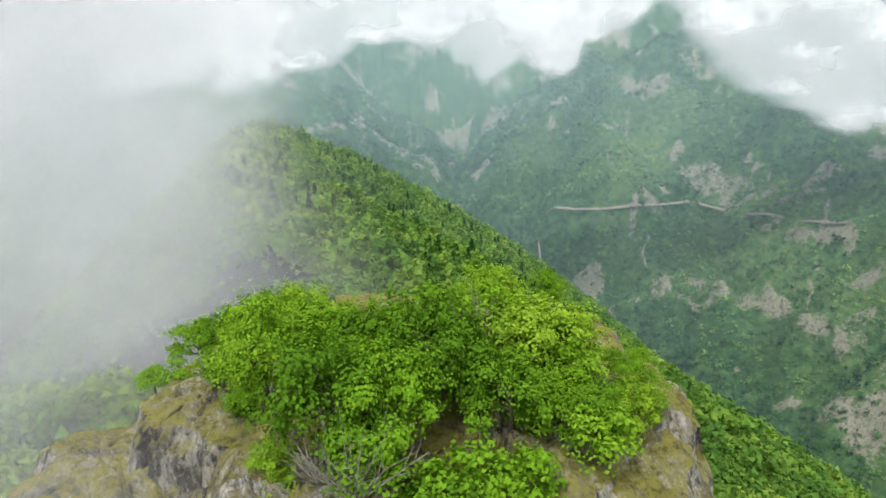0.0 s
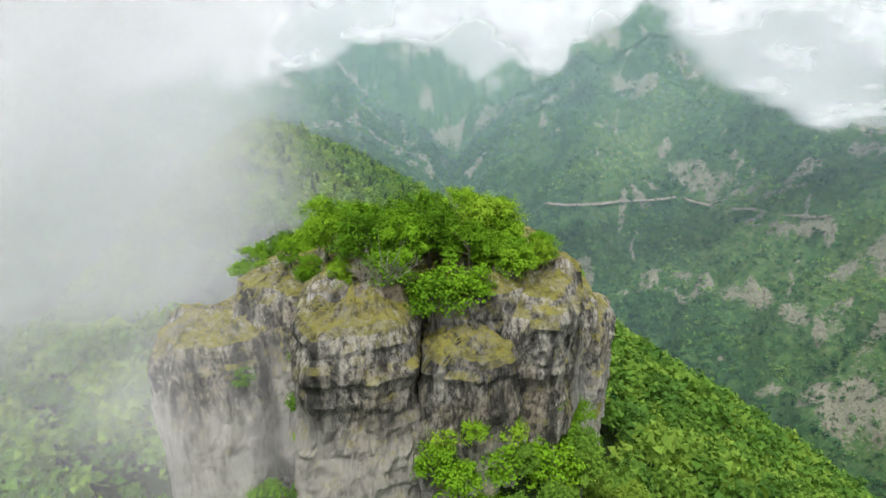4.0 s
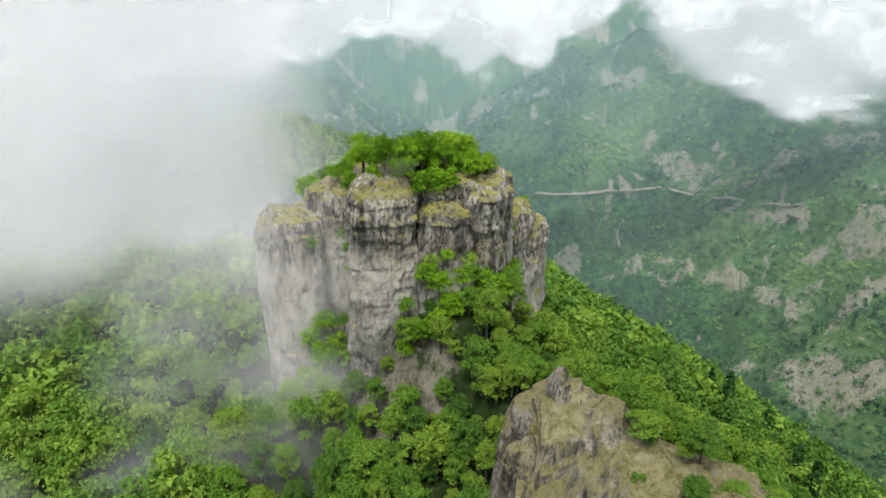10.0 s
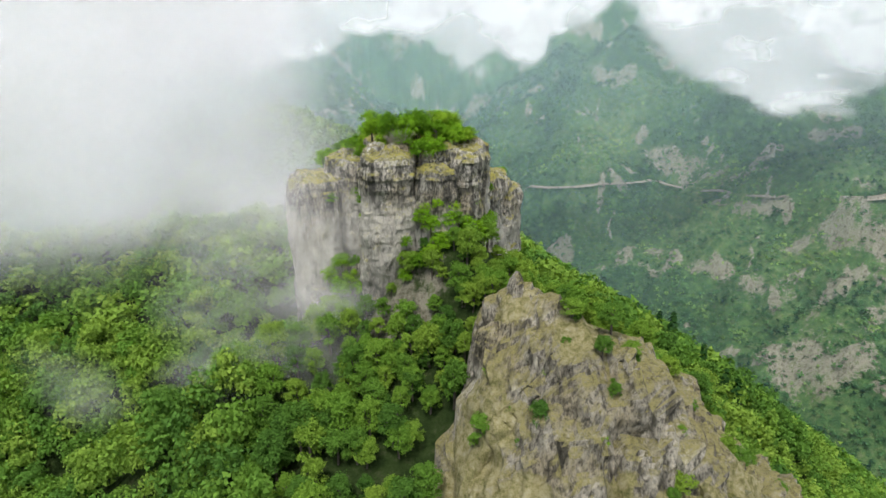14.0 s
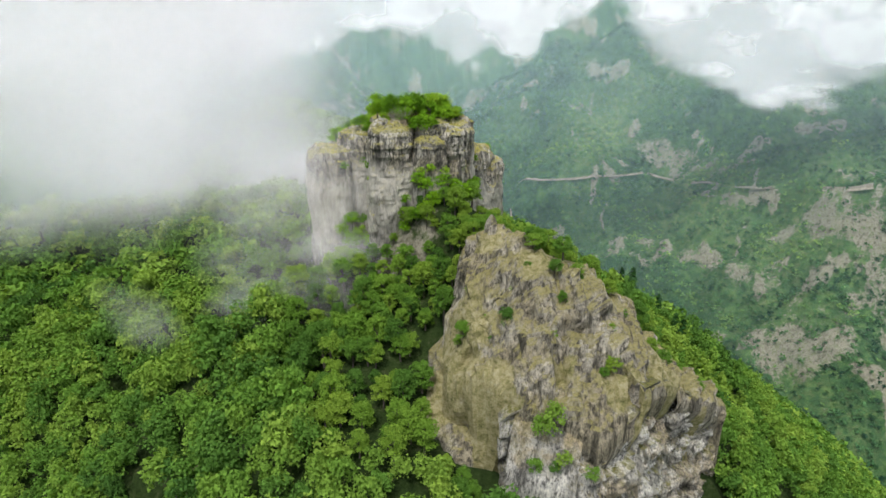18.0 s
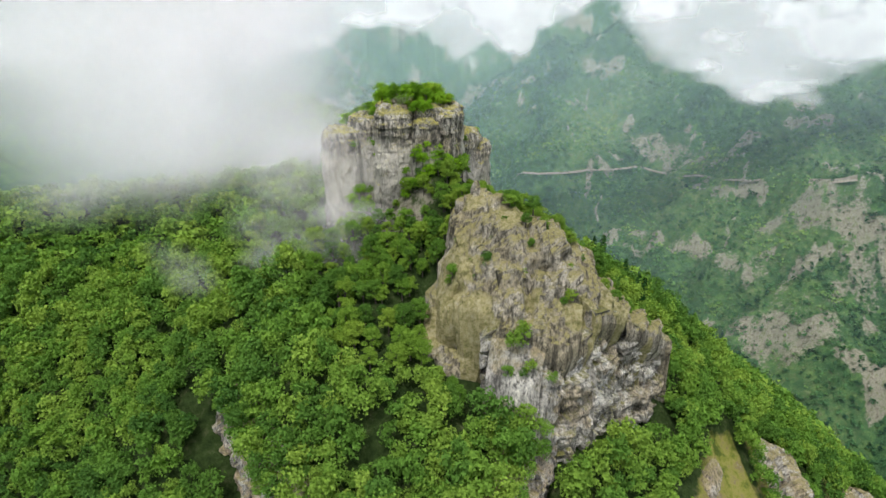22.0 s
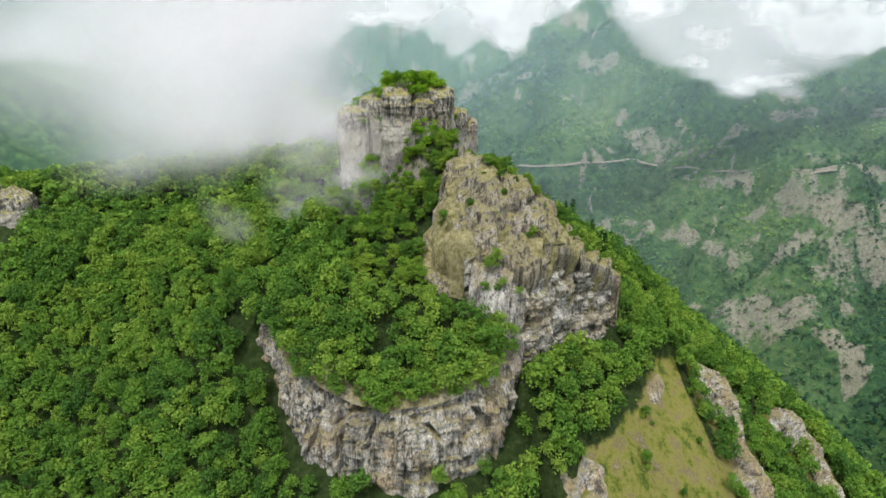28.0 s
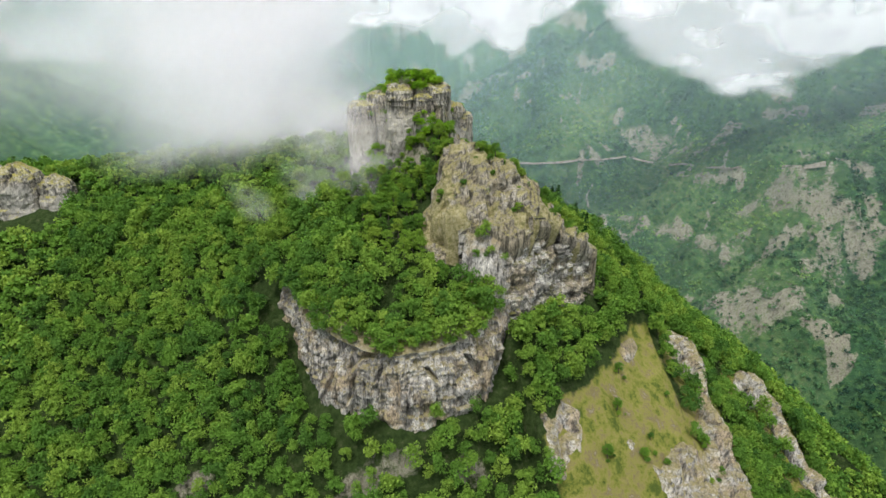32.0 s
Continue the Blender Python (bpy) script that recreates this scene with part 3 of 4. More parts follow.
def rock_patch(name, label, box, gap, mask, seed, material, lift=0.5, relief=2.4, split=(2, 2), along=(1.0, 0.0), comb=0.35, cut=-5.0, beds=0.0, turf=None):
    """Bare rock that breaks through the ground where mask(x, y) is above zero."""
    x0, x1, y0, y1 = box
    xs, ys = np.arange(x0, x1, gap), np.arange(y0, y1, gap)
    X, Y = np.meshgrid(xs, ys, indexing="ij")
    Z = height(X, Y, cut)
    m = mask(X, Y)
    gx, gy = np.gradient(Z, gap, gap)
    nl = np.sqrt(gx * gx + gy * gy + 1)
    wob = 3 * (fbm(X / 5.0 + seed, Y / 5.0, Z / 6.0, 3) - 0.5)
    across = X * along[0] + Y * along[1] + 0.7 * wob
    down = Y * along[0] - X * along[1]
    r = relief * ((1 - comb) * (ridged((X + wob) / 3.4 + seed, (Y + wob) / 3.4, Z / 14.0, 4) - 0.55) + 2.4 * comb * (ridged(across / 2.6 + seed, down / 18.0, Z / 50.0, 3) - 0.6)) + 0.45 * relief * (fbm(X / 1.1 + seed, Y / 1.1, Z / 1.6, 4, 0.65) - 0.5)
    strip = np.floor(across / 2.1).astype(np.int64)
    slab = _TABLE[(strip * 53 + np.floor(down / 5.0 + 3 * _TABLE[(strip * 7) & 4095]).astype(np.int64) * 97 + int(seed * 17)) & 4095]
    r = r + 0.4 * relief * (slab - 0.5)
    bed = _TABLE[(np.floor(Z / 2.6 + 1.6 * fbm(X / 8.0, Y / 8.0, seed, 3)).astype(np.int64) * 41 + int(seed * 19)) & 4095]
    r = r + beds * relief * (bed - 0.5)
    lump = 1.3 * relief * (fbm(X / 9.0 + seed, Y / 9.0, Z / 5.0, 3) - 0.5)
    crack = ridged((X + wob) / 8.0 + seed * 3, (Y - wob) / 14.0, Z / 30.0, 2)
    lump = lump - 0.9 * relief * step(0.82, 0.97, crack)
    soft = turf(X, Y) if turf else np.zeros(X.shape)
    push = np.where(m > 0, lift * np.clip(0.4 + m, 0, 2.0) + (1 - 0.5 * soft) * (r + lump) * np.clip(m, 0, 1), 0) - 2.5 * step(0.05, -0.35, m)
    co = np.stack([X - gx / nl * push, Y - gy / nl * push, Z + push / nl], -1)
    mid = np.array([(x0 + x1) / 2, (y0 + y1) / 2, float(height((x0 + x1) / 2, (y0 + y1) / 2))])
    e = empty(name, mid, label, "rock")
    faces = grid_faces(len(xs), len(ys))
    faces = faces[(m.ravel()[faces] > -0.4).any(1)]
    fx = (X.ravel()[faces].mean(1) - x0) / (x1 - x0)
    fy = (Y.ravel()[faces].mean(1) - y0) / (y1 - y0)
    which = np.minimum((fx * split[0]).astype(int), split[0] - 1) * split[1] + np.minimum((fy * split[1]).astype(int), split[1] - 1)
    for k in range(split[0] * split[1]):
        group = faces[which == k]
        if not len(group):
            continue
        mark = islands(group, m.size)[group[:, 0]]
        for one in np.unique(mark):
            some = group[mark == one]
            if len(some) < 70:
                continue
            used = np.unique(some)
            back = np.full(m.size, -1)
            back[used] = np.arange(len(used))
            me = mesh_from("slab", co.reshape(-1, 3)[used] - mid, back[some], material, False)
            attribute(me, "turf", soft.ravel()[used])
            part("slab", me, e)
    return e


def cone_mask(x, y):
    left = outside(x, y, [(8, -43), (13, -43), (22, -51), (34, -46), (50, -43), (56, -48), (50, -56), (40, -61), (33, -68), (24, -74), (15, -71), (9, -69), (3, -66), (-1, -60), (0, -52), (5, -49)])
    m = -left / 3.0 + 1.2 * (fbm(x / 5.0, y / 5.0, 3.0, 3) - 0.45)
    return np.where(y < -50, np.minimum(m, (0.6 - outside(x, y, CONE_RIM)) / 1.5 + 3.0 * step(14, 4, x)), m)


def cone_turf(x, y):
    """Where dry grass covers the stony slope: the hollow below the spires and a few ledges."""
    hollow = np.exp(-((x - 6) / 7.0) ** 2 - ((y + 57.5) / 6.5) ** 2)
    ledges = 0.8 * step(0.56, 0.66, fbm(x / 6.0, y / 6.0, 33.0, 3))
    return np.clip(np.maximum(hollow, ledges), 0, 1)


def near_line(line, wide, rag=9.0):
    def mask(x, y):
        d = np.full(np.shape(x), 1e9)
        for (ax, ay, _), (bx, by, _) in zip(line, line[1:]):
            t = np.clip(((x - ax) * (bx - ax) + (y - ay) * (by - ay)) / ((bx - ax) ** 2 + (by - ay) ** 2), 0, 1)
            d = np.minimum(d, np.hypot(x - ax - t * (bx - ax), y - ay - t * (by - ay)))
        return (wide - d) / 3.0 + rag * (fbm(x / 15.0, y / 15.0, 6.0, 5) - 0.52)
    return mask


rib_a = near_line([(88.3, -45, 0), (89.8, -55, 0), (91, -65, 0), (92, -77, 0), (97, -110, 0)], 4.2, 4.0)
rib_b = near_line([(117, -41, 0), (120, -46.5, 0), (123, -57.5, 0), (127.5, -65, 0), (140, -95, 0)], 4.6, 4.0)
meadow_rock = near_line([(60, -84, 0), (68, -88, 0), (77, -86, 0), (80, -96, 0), (86, -116, 0)], 8.0, 11.0)
meadow_edge = near_line([(48, -76, 0), (42, -83, 0), (37, -90, 0)], 4.0)
gully = near_line([(69, -52, 0), (64, -58, 0)], 1.3, 3.0)
rock_patch("rocky_slope", "bare stony slope of grey rock with dry grass", (-4, 62, -78, -40), 0.42, cone_mask, 3.0, ROCK_SLOPE, 0.5, 3.0, (3, 2), (1.0, 0.0), 0.5, 0.0, 0.3, cone_turf)
rock_patch("rock_rib", "steep grey rock rib running down the mountainside", (76, 112, -122, -36), 0.5, rib_a, 8.0, ROCK_CLIFF, 1.6, 3.6, (1, 3), (0.97, 0.2), 0.6)
rock_patch("rock_rib", "grey rock rib between forest and grass gullies", (104, 158, -108, -30), 0.5, rib_b, 12.0, ROCK_CLIFF, 1.6, 3.6, (1, 3), (0.93, 0.3), 0.6)
rock_thing("crag", (-146, 14, -60), "grey crag standing out of the forest", [
    dict(cx=-149, cy=5, rx=8, ry=6, top=-42, base=-82, turn=8, seed=51.0, cap=0.5, flare=0.25, na=90, nv=60),
    dict(cx=-136, cy=6, rx=6, ry=5, top=-46, base=-82, turn=-12, seed=53.0, cap=0.5, flare=0.3, na=80, nv=50),
    dict(cx=-161, cy=6, rx=6, ry=5, top=-40, base=-82, turn=-12, seed=55.0, cap=0.5, flare=0.3, na=80, nv=50),
], ROCK_TOWER)
rock_patch("rock_outcrop", "grey rock outcrop below the mountain meadow", (44, 106, -132, -70), 0.6, meadow_rock, 16.0, ROCK_CLIFF, 0.5, 3.2)
rock_patch("rock_outcrop", "broken grey rock at the edge of the meadow", (26, 62, -104, -62), 0.6, meadow_edge, 18.0, ROCK_CLIFF, 0.4, 3.0)
rock_patch("rock_outcrop", "small grey outcrop at the top of the meadow", (58, 76, -64, -46), 0.45, gully, 20.0, ROCK_CLIFF, 0.6, 2.0, (1, 1))



def sunk(x, y):
    """How far the soil lies below the bare rock."""
    d = np.zeros(np.shape(x))
    for m in (cone_mask, rib_a, rib_b, meadow_rock, meadow_edge, gully):
        d = np.maximum(d, 2.2 * step(0.1, 0.7, m(x, y)))
    return d


build_ground()

# ---- trees
def frame_of(nrm, rng):
    r = rng.normal(size=nrm.shape)
    u = np.cross(nrm, r)
    u /= np.linalg.norm(u, axis=1)[:, None] + 1e-9
    return u, np.cross(nrm, u)


def leaf_quads(centres, nrm, size, rng):
    u, w = frame_of(nrm, rng)
    s = (size * rng.uniform(0.6, 1.35, len(centres)))[:, None]
    lift = nrm * s * 0.22
    v = np.stack([centres - u * s * 0.62, centres - w * s * 0.42 + lift, centres + u * s * 0.62, centres + w * s * 0.42 + lift], 1)
    return v.reshape(-1, 3)


def crown(leaves, size, tall, wide, low, seed, lobes=14, ragged=0.35, shooting=0.12, puff=1.0):
    """Leaf sprays gathered on lobes of an uneven crown, open between them."""
    rng = np.random.RandomState(seed)
    n = lobes
    az, up = rng.uniform(0, 2 * np.pi, n), rng.uniform(-0.55, 1, n)
    r = np.sqrt(np.clip(1 - up ** 2 * 0.8, 0.1, 1)) * rng.uniform(0.35, 0.85, n)
    c = np.stack([np.cos(az) * r * wide, np.sin(az) * r * wide, low + (tall - low) * (0.5 + 0.36 * up)], 1)
    rad = puff * wide * rng.uniform(0.30, 0.52, n) * (16.0 / max(n, 16)) ** 0.45
    k = rng.randint(0, n, leaves)
    d = rng.normal(size=(leaves, 3))
    d /= np.linalg.norm(d, axis=1)[:, None]
    d[:, 2] = np.where(d[:, 2] < -0.35, -d[:, 2] * 0.6, d[:, 2])
    depth = 1 - ragged * rng.rand(leaves) ** 2 + 0.10 * rng.normal(size=leaves)
    shoots = rng.normal(size=(n * 5, 3)) + np.array([0, 0, 0.5])
    shoots /= np.linalg.norm(shoots, axis=1)[:, None]
    m = rng.rand(leaves) < shooting
    pick = k * 5 + rng.randint(0, 5, leaves)
    d[m] = shoots[pick[m]] + 0.13 * rng.normal(size=(m.sum(), 3))
    depth[m] = rng.uniform(0.6, 1.55, m.sum())
    p = c[k] + d * (rad[k] * depth)[:, None] * np.array([1, 1, 0.8])
    nrm = d + np.array([0, 0, 0.45]) + 0.26 * rng.normal(size=(leaves, 3))
    nrm /= np.linalg.norm(nrm, axis=1)[:, None]
    return leaf_quads(p, nrm, size, rng), c


def tube(a, b, ra, rb, sides=5):
    a, b = np.array(a, float), np.array(b, float)
    d = (b - a) / np.linalg.norm(b - a)
    u = np.cross(d, [0.3, 0.9, 0.2])
    u /= np.linalg.norm(u)
    w = np.cross(d, u)
    t = np.linspace(0, 2 * np.pi, sides, endpoint=False)
    ring = np.cos(t)[:, None] * u + np.sin(t)[:, None] * w
    return np.vstack([a + ring * ra, b + ring * rb]), [(i, (i + 1) % sides, sides + (i + 1) % sides, sides + i) for i in range(sides)]


def trunk_mesh(tall, lobes, thick, seed):
    rng = np.random.RandomState(seed)
    vs, fs, base = [], [], 0
    top = np.array([rng.uniform(-0.2, 0.2), rng.uniform(-0.2, 0.2), tall * 0.62])
    mid = top * 0.5 + np.array([rng.uniform(-0.15, 0.15), rng.uniform(-0.15, 0.15), 0])
    limbs = [((0, 0, -0.8), mid, thick, thick * 0.75), (mid, top, thick * 0.75, thick * 0.4)]
    for c in lobes[:7]:
        start = mid + (top - mid) * rng.uniform(0, 0.9)
        limbs.append((start, c, thick * 0.4, thick * 0.1))
    for a, b, ra, rb in limbs:
        v, f = tube(a, b, ra, rb)
        vs.append(v)
        fs += [tuple(i + base for i in q) for q in f]
        base += len(v)
    return mesh_from("trunk", np.vstack(vs), np.array(fs), BARK)


def three(q):
    """Compact three-cornered sprays out of four-cornered ones."""
    q = q.reshape(-1, 4, 3)
    c = (q[:, 0] + q[:, 2]) / 2
    return np.stack([c + (q[:, 0] - c) * 0.82, c + (q[:, 1] - c) * 1.8, c + (q[:, 2] - c) * 0.82], 1).reshape(-1, 3)


def tree_kind(leaves, size, tall, wide, low, seed, material, lobes=14, corners=4, shooting=0.12):
    q, c = crown(leaves, size, tall, wide, low, seed, lobes, 0.35, shooting)
    q = three(q) if corners == 3 else q
    me = mesh_from("crown", q, np.arange(len(q)).reshape(-1, corners), material)
    attribute(me, "tone", np.zeros(len(q)))
    return me, trunk_mesh(tall, c, 0.035 * tall, seed)


def plant(kind, name, label, category, group, x, y, z, scale, turn, squash=1.0):
    e = empty(name, (x, y, z), label, category, group)
    e.scale = (scale, scale, scale * squash)
    e.rotation_euler = (0, 0, turn)
    part("crown", kind[0], e)
    part("trunk", kind[1], e)
    return e


rng = np.random.RandomState(21)
TOP_KINDS = [tree_kind(8200, 0.115, 4.4, 2.1, 0.3, 100 + i, LEAF_TOP, 22, 4, 0.5) for i in range(5)]
BUSH_KINDS = [tree_kind(1900, 0.2, 4.2, 2.2, 0.1, 130 + i, LEAF_TOP, 30, 4, 0.25) for i in range(4)]
# the grove on the tower: rows from the front edge to the back
for row_y, x0, x1, n in ((-22.5, -6.0, -0.5, 3), (-21, 1.5, 8.2, 4), (-18.5, -8.0, 9.6, 8), (-15, -8.8, 10.2, 8), (-11.5, -8.5, 10.0, 7), (-8, -8.0, 9.0, 6)):
    for i in range(n):
        x = x0 + (x1 - x0) * (i + 0.5) / n + rng.uniform(-0.7, 0.7)
        y = row_y + rng.uniform(-1.2, 1.2)
        dome = 1 - ((x + 0.6) / 10.0) ** 2 - ((y + 18.5) / 8.5) ** 2
        plant(TOP_KINDS[rng.randint(5)], "small_tree", "bright green leafy small tree on top of the rock tower", "tree", "grove on the rock tower",
              x, y, -10.2, 0.5 + 0.70 * max(dome, -0.35) + rng.uniform(-0.36, 0.30), rng.uniform(0, 6.28), rng.uniform(0.9, 1.25))
for x, y, z, size in ((-10.8, -8.0, -12.6, 0.8), (-12.4, -5.5, -13.2, 0.9), (-14.2, -3.0, -14.0, 1.0), (-11.0, -3.0, -12.8, 1.0), (-16.2, -7.0, -15.2, 0.7), (-9.6, -13.5, -11.6, 0.7), (-8.6, -5.0, -11.4, 1.0), (-17.5, -1.0, -16.2, 1.1)):
    plant(TOP_KINDS[rng.randint(5)], "small_tree", "green leafy small tree on the shoulder of the rock tower", "tree", "grove on the rock tower", x, y, z - 2.2, size, rng.uniform(0, 6.28))
# low bushes on the shoulders and in the clefts of the tower
for x, y, z, s in ((1.0, -27.8, -19.6, 0.55), (3.0, -28.0, -18.8, 0.5), (5.2, -27.0, -19.6, 0.6), (-10.4, -16.2, -19.5, 0.5), (-11.5, -12, -12.4, 0.6), (-14.5, -10, -14.6, 0.55), (-17, -9, -15.0, 0.5), (1.0, -23.5, -12.0, 0.95), (0.4, -24.8, -11.6, 0.8), (3.2, -23.4, -11.6, 0.85), (-2.2, -23.6, -10.2, 0.75), (6.2, -22.0, -10.2, 0.75),
                   (4.6, -26.5, -20.5, 0.8), (3.0, -29.5, -24.5, 0.7), (7.2, -26.5, -23.5, 0.9), (9.4, -24.6, -25.0, 0.9), (12.5, -13, -20.0, 0.5), (-8.6, -23.6, -16.6, 0.35), (-8.8, -23.8, -19.0, 0.45), (-8.6, -24.2, -21.6, 0.45),
                   (-14.4, -18.5, -20.2, 0.5), (-15.4, -20.2, -33.8, 0.8), (-13.2, -20.0, -32.0, 0.9), (-11.6, -20.4, -34.8, 0.9), (-9.9, -22.0, -35.8, 0.8), (-13.5, -22.0, -36.0, 1.0), (-10.8, -19.0, -31.5, 0.6), (0.5, -28.6, -21.2, 0.75),
                   (1.9, -29.0, -22.4, 0.8), (4.9, -28.2, -21.6, 0.7), (-1.8, -29.3, -24.4, 0.5), (-2.3, -30.0, -29.8, 0.6), (8.8, -23.2, -20.4, 0.65), (10.2, -22.6, -24.2, 0.8), (12.0, -19.6, -24.0, 0.7), (4.2, -29.8, -24.8, 0.8),
                   (1.8, -30.6, -26.4, 0.8), (0.0, -30.6, -27.5, 0.7), (10.8, -16.5, -22.0, 0.6), (17, 2, -20.5, 0.6), (19, 8, -25.5, 0.7)):
    plant(BUSH_KINDS[rng.randint(4)], "bush", "green bush rooted in a cleft of the rock", "bush", "bushes on the rock tower", x, y, z, s, rng.uniform(0, 6.28))

# boulders and a leafless shrub among the grove
rock_thing("boulder", (5.4, -20.9, -10), "pale weathered boulder at the edge of the grove", [
    dict(cx=5.4, cy=-20.9, rx=0.8, ry=0.7, top=-9.3, base=-11.6, turn=20, seed=61.0, cap=0.7, flare=0.2, na=40, nv=24, rough=0.25),
], ROCK_CLIFF, "stone")
rock_thing("boulder", (9.9, -19.6, -11), "grey boulder on the rim of the rock tower", [
    dict(cx=9.9, cy=-19.6, rx=0.9, ry=1.1, top=-10.0, base=-13.0, turn=-25, seed=63.0, cap=0.6, flare=0.3, na=40, nv=24, rough=0.3),
], ROCK_CLIFF, "stone")
rock_thing("rock_slab", (-4.6, -24.4, -10), "flat pale slab at the front edge of the rock tower", [
    dict(cx=-3.2, cy=-23.9, rx=1.8, ry=0.9, top=-9.4, base=-11.5, turn=12, seed=65.0, cap=0.2, flare=0.1, na=60, nv=26, rough=0.16),
    dict(cx=-6.3, cy=-23.6, rx=1.5, ry=0.9, top=-9.6, base=-11.8, turn=-8, seed=67.0, cap=0.2, flare=0.1, na=60, nv=26, rough=0.16),
], ROCK_CLIFF, "stone")


def bare_twigs(seed, tall):
    r = np.random.RandomState(seed)
    vs, fs, base = [], [], 0
    for i in range(26):
        a = np.array([r.uniform(-0.15, 0.15), r.uniform(-0.15, 0.15), 0])
        d = np.array([r.normal() * 0.55, r.normal() * 0.55, 1.0])
        b = a + d * tall * r.uniform(0.4, 0.75)
        pieces = [(a, b, 0.03, 0.016)]
        for k in range(4):
            q = a + (b - a) * r.uniform(0.4, 1.0)
            pieces.append((q, q + (d + r.normal(size=3) * 0.6) * tall * r.uniform(0.12, 0.3), 0.014, 0.006))
        for u, w, ra, rb in pieces:
            v, f = tube(u, w, ra, rb, 4)
            vs.append(v)
            fs += [tuple(t + base for t in q) for q in f]
            base += len(v)
    return mesh_from("branchwork", np.vstack(vs), np.array(fs), TWIG)


TWIG = bpy.data.materials.new("dry_twigs")
TWIG.use_nodes = True
TWIG.node_tree.nodes["Principled BSDF"].inputs["Roughness"].default_value = 0.9
TWIG.node_tree.links.new(ramp(TWIG.node_tree, noise_node(TWIG.node_tree, 4.0, 5), [(0.3, (0.16, 0.14, 0.11)), (0.7, (0.42, 0.40, 0.34))]), TWIG.node_tree.nodes["Principled BSDF"].inputs["Base Color"])
for x, y, z, tall in ((-2.6, -24.4, -9.2, 2.6), (-4.0, -23.6, -9.2, 2.0), (2.6, -17.0, -8.0, 3.4)):
    e = empty("bare_shrub", (x, y, z), "leafless grey shrub among the green bushes", "shrub", "leafless shrubs")
    part("branchwork", bare_twigs(int(700 + 10 * x), tall), e)

WOOD_KINDS = [tree_kind(3200, 0.25, 6.6, 2.2, 0.5, 200 + i, LEAF_WOOD, 40, 3, 0.12) for i in range(6)]


def tower_clear(x, y):
    d = np.full(np.shape(x), 1e9)
    for c in TOWER:
        d = np.minimum(d, np.hypot((x - c["cx"]) / (c["rx"] + 1.0), (y - c["cy"]) / (c["ry"] + 1.0)))
    return d


def slope_of(x, y):
    e = 1.5
    out = []
    for cut in (-5.0, 4.0):
        out.append(np.hypot(height(x + e, y, cut) - height(x - e, y, cut), height(x, y + e, cut) - height(x, y - e, cut)) / (2 * e))
    return np.minimum(*out)


def bare(x, y):
    """True where no trees stand."""
    b = tower_clear(x, y) < 1
    b |= cone_mask(x, y) > -0.2
    b |= meadow_mask(x, y) > 0.25
    for m in (rib_a, rib_b, meadow_rock, meadow_edge, gully):
        b |= m(x, y) > -0.1
    b |= stony_gap(x, y) > 0.25 + 0.9 * _TABLE[(np.floor(x * 3).astype(np.int64) * 7 + np.floor(y * 3).astype(np.int64) * 131) & 4095]
    b |= (x > -170) & (x < -129) & (y > -14) & (y < 11)
    d = outside(x, y, SHELF_RIM)
    front = (y < -56) & (x < 33)
    b |= front & (d > -1.6 + 3.0 * (fbm(x / 6.0, y / 6.0, 70.0, 2) - 0.5)) & (d < 2.5)
    d = outside(x, y, CONE_RIM)
    b |= (y < -50) & (d > -1.5) & (d < 4.0)
    b |= (fbm(x / 13.0, y / 13.0, 30.0, 3) > 0.70) & (y < -98)
    return b


def scatter(x0, x1, y0, y1, gap, seed):
    r = np.random.RandomState(seed)
    X, Y = np.meshgrid(np.arange(x0, x1, gap), np.arange(y0, y1, gap * 0.87), indexing="ij")
    X = X + (np.arange(X.shape[1]) % 2)[None, :] * gap / 2
    X, Y = X + r.uniform(-0.36, 0.36, X.shape) * gap, Y + r.uniform(-0.36, 0.36, Y.shape) * gap
    return X.ravel(), Y.ravel()


x, y = scatter(-185, 250, -112, 75, 3.55, 5)
keep = ~bare(x, y)
x, y = x[keep], y[keep]
z = height(x, y, 0.5)
keep = (slope_of(x, y) < 4.0) & (z > -230) & ((x > -20) | (y < 42))
x, y, z = x[keep], y[keep], z[keep]
size = 0.74 + 0.55 * fbm(x / 25.0, y / 25.0, 12.0, 3) + rng.uniform(-0.3, 0.3, len(x))
# trees about the tower's foot and on the shelf, one by one; the rest of the wood as a whole
close = np.hypot((x - 8) * 0.9, y + 42) + 3 * rng.rand(len(x))
order = np.argsort(close)
single = order[:185]
for i in single:
    plant(WOOD_KINDS[rng.randint(6)], "forest_tree", "leafy green broadleaf tree on the steep mountainside", "tree", "mountain forest",
          x[i], y[i], z[i] - 0.2, size[i] * (0.75 if y[i] > -40 and x[i] > -12 and x[i] < 16 else 0.95), rng.uniform(0, 6.28), rng.uniform(0.85, 1.15))


# undergrowth between the tower and the spires
ux, uy = scatter(-11, 14, -46, -28.5, 2.4, 17)
for a, b in zip(ux, uy):
    if cone_mask(np.array([a]), np.array([b]))[0] < -0.1 and tower_clear(a, b) > 1 and rng.rand() > 0.75 * stony_gap(a, b):
        plant(WOOD_KINDS[rng.randint(6)], "forest_tree", "young leafy tree below the rock tower", "tree", "young trees below the tower",
              a, b, float(height(a, b, -1.5)) - 0.3, rng.uniform(0.42, 0.75), rng.uniform(0, 6.28), rng.uniform(0.85, 1.2))


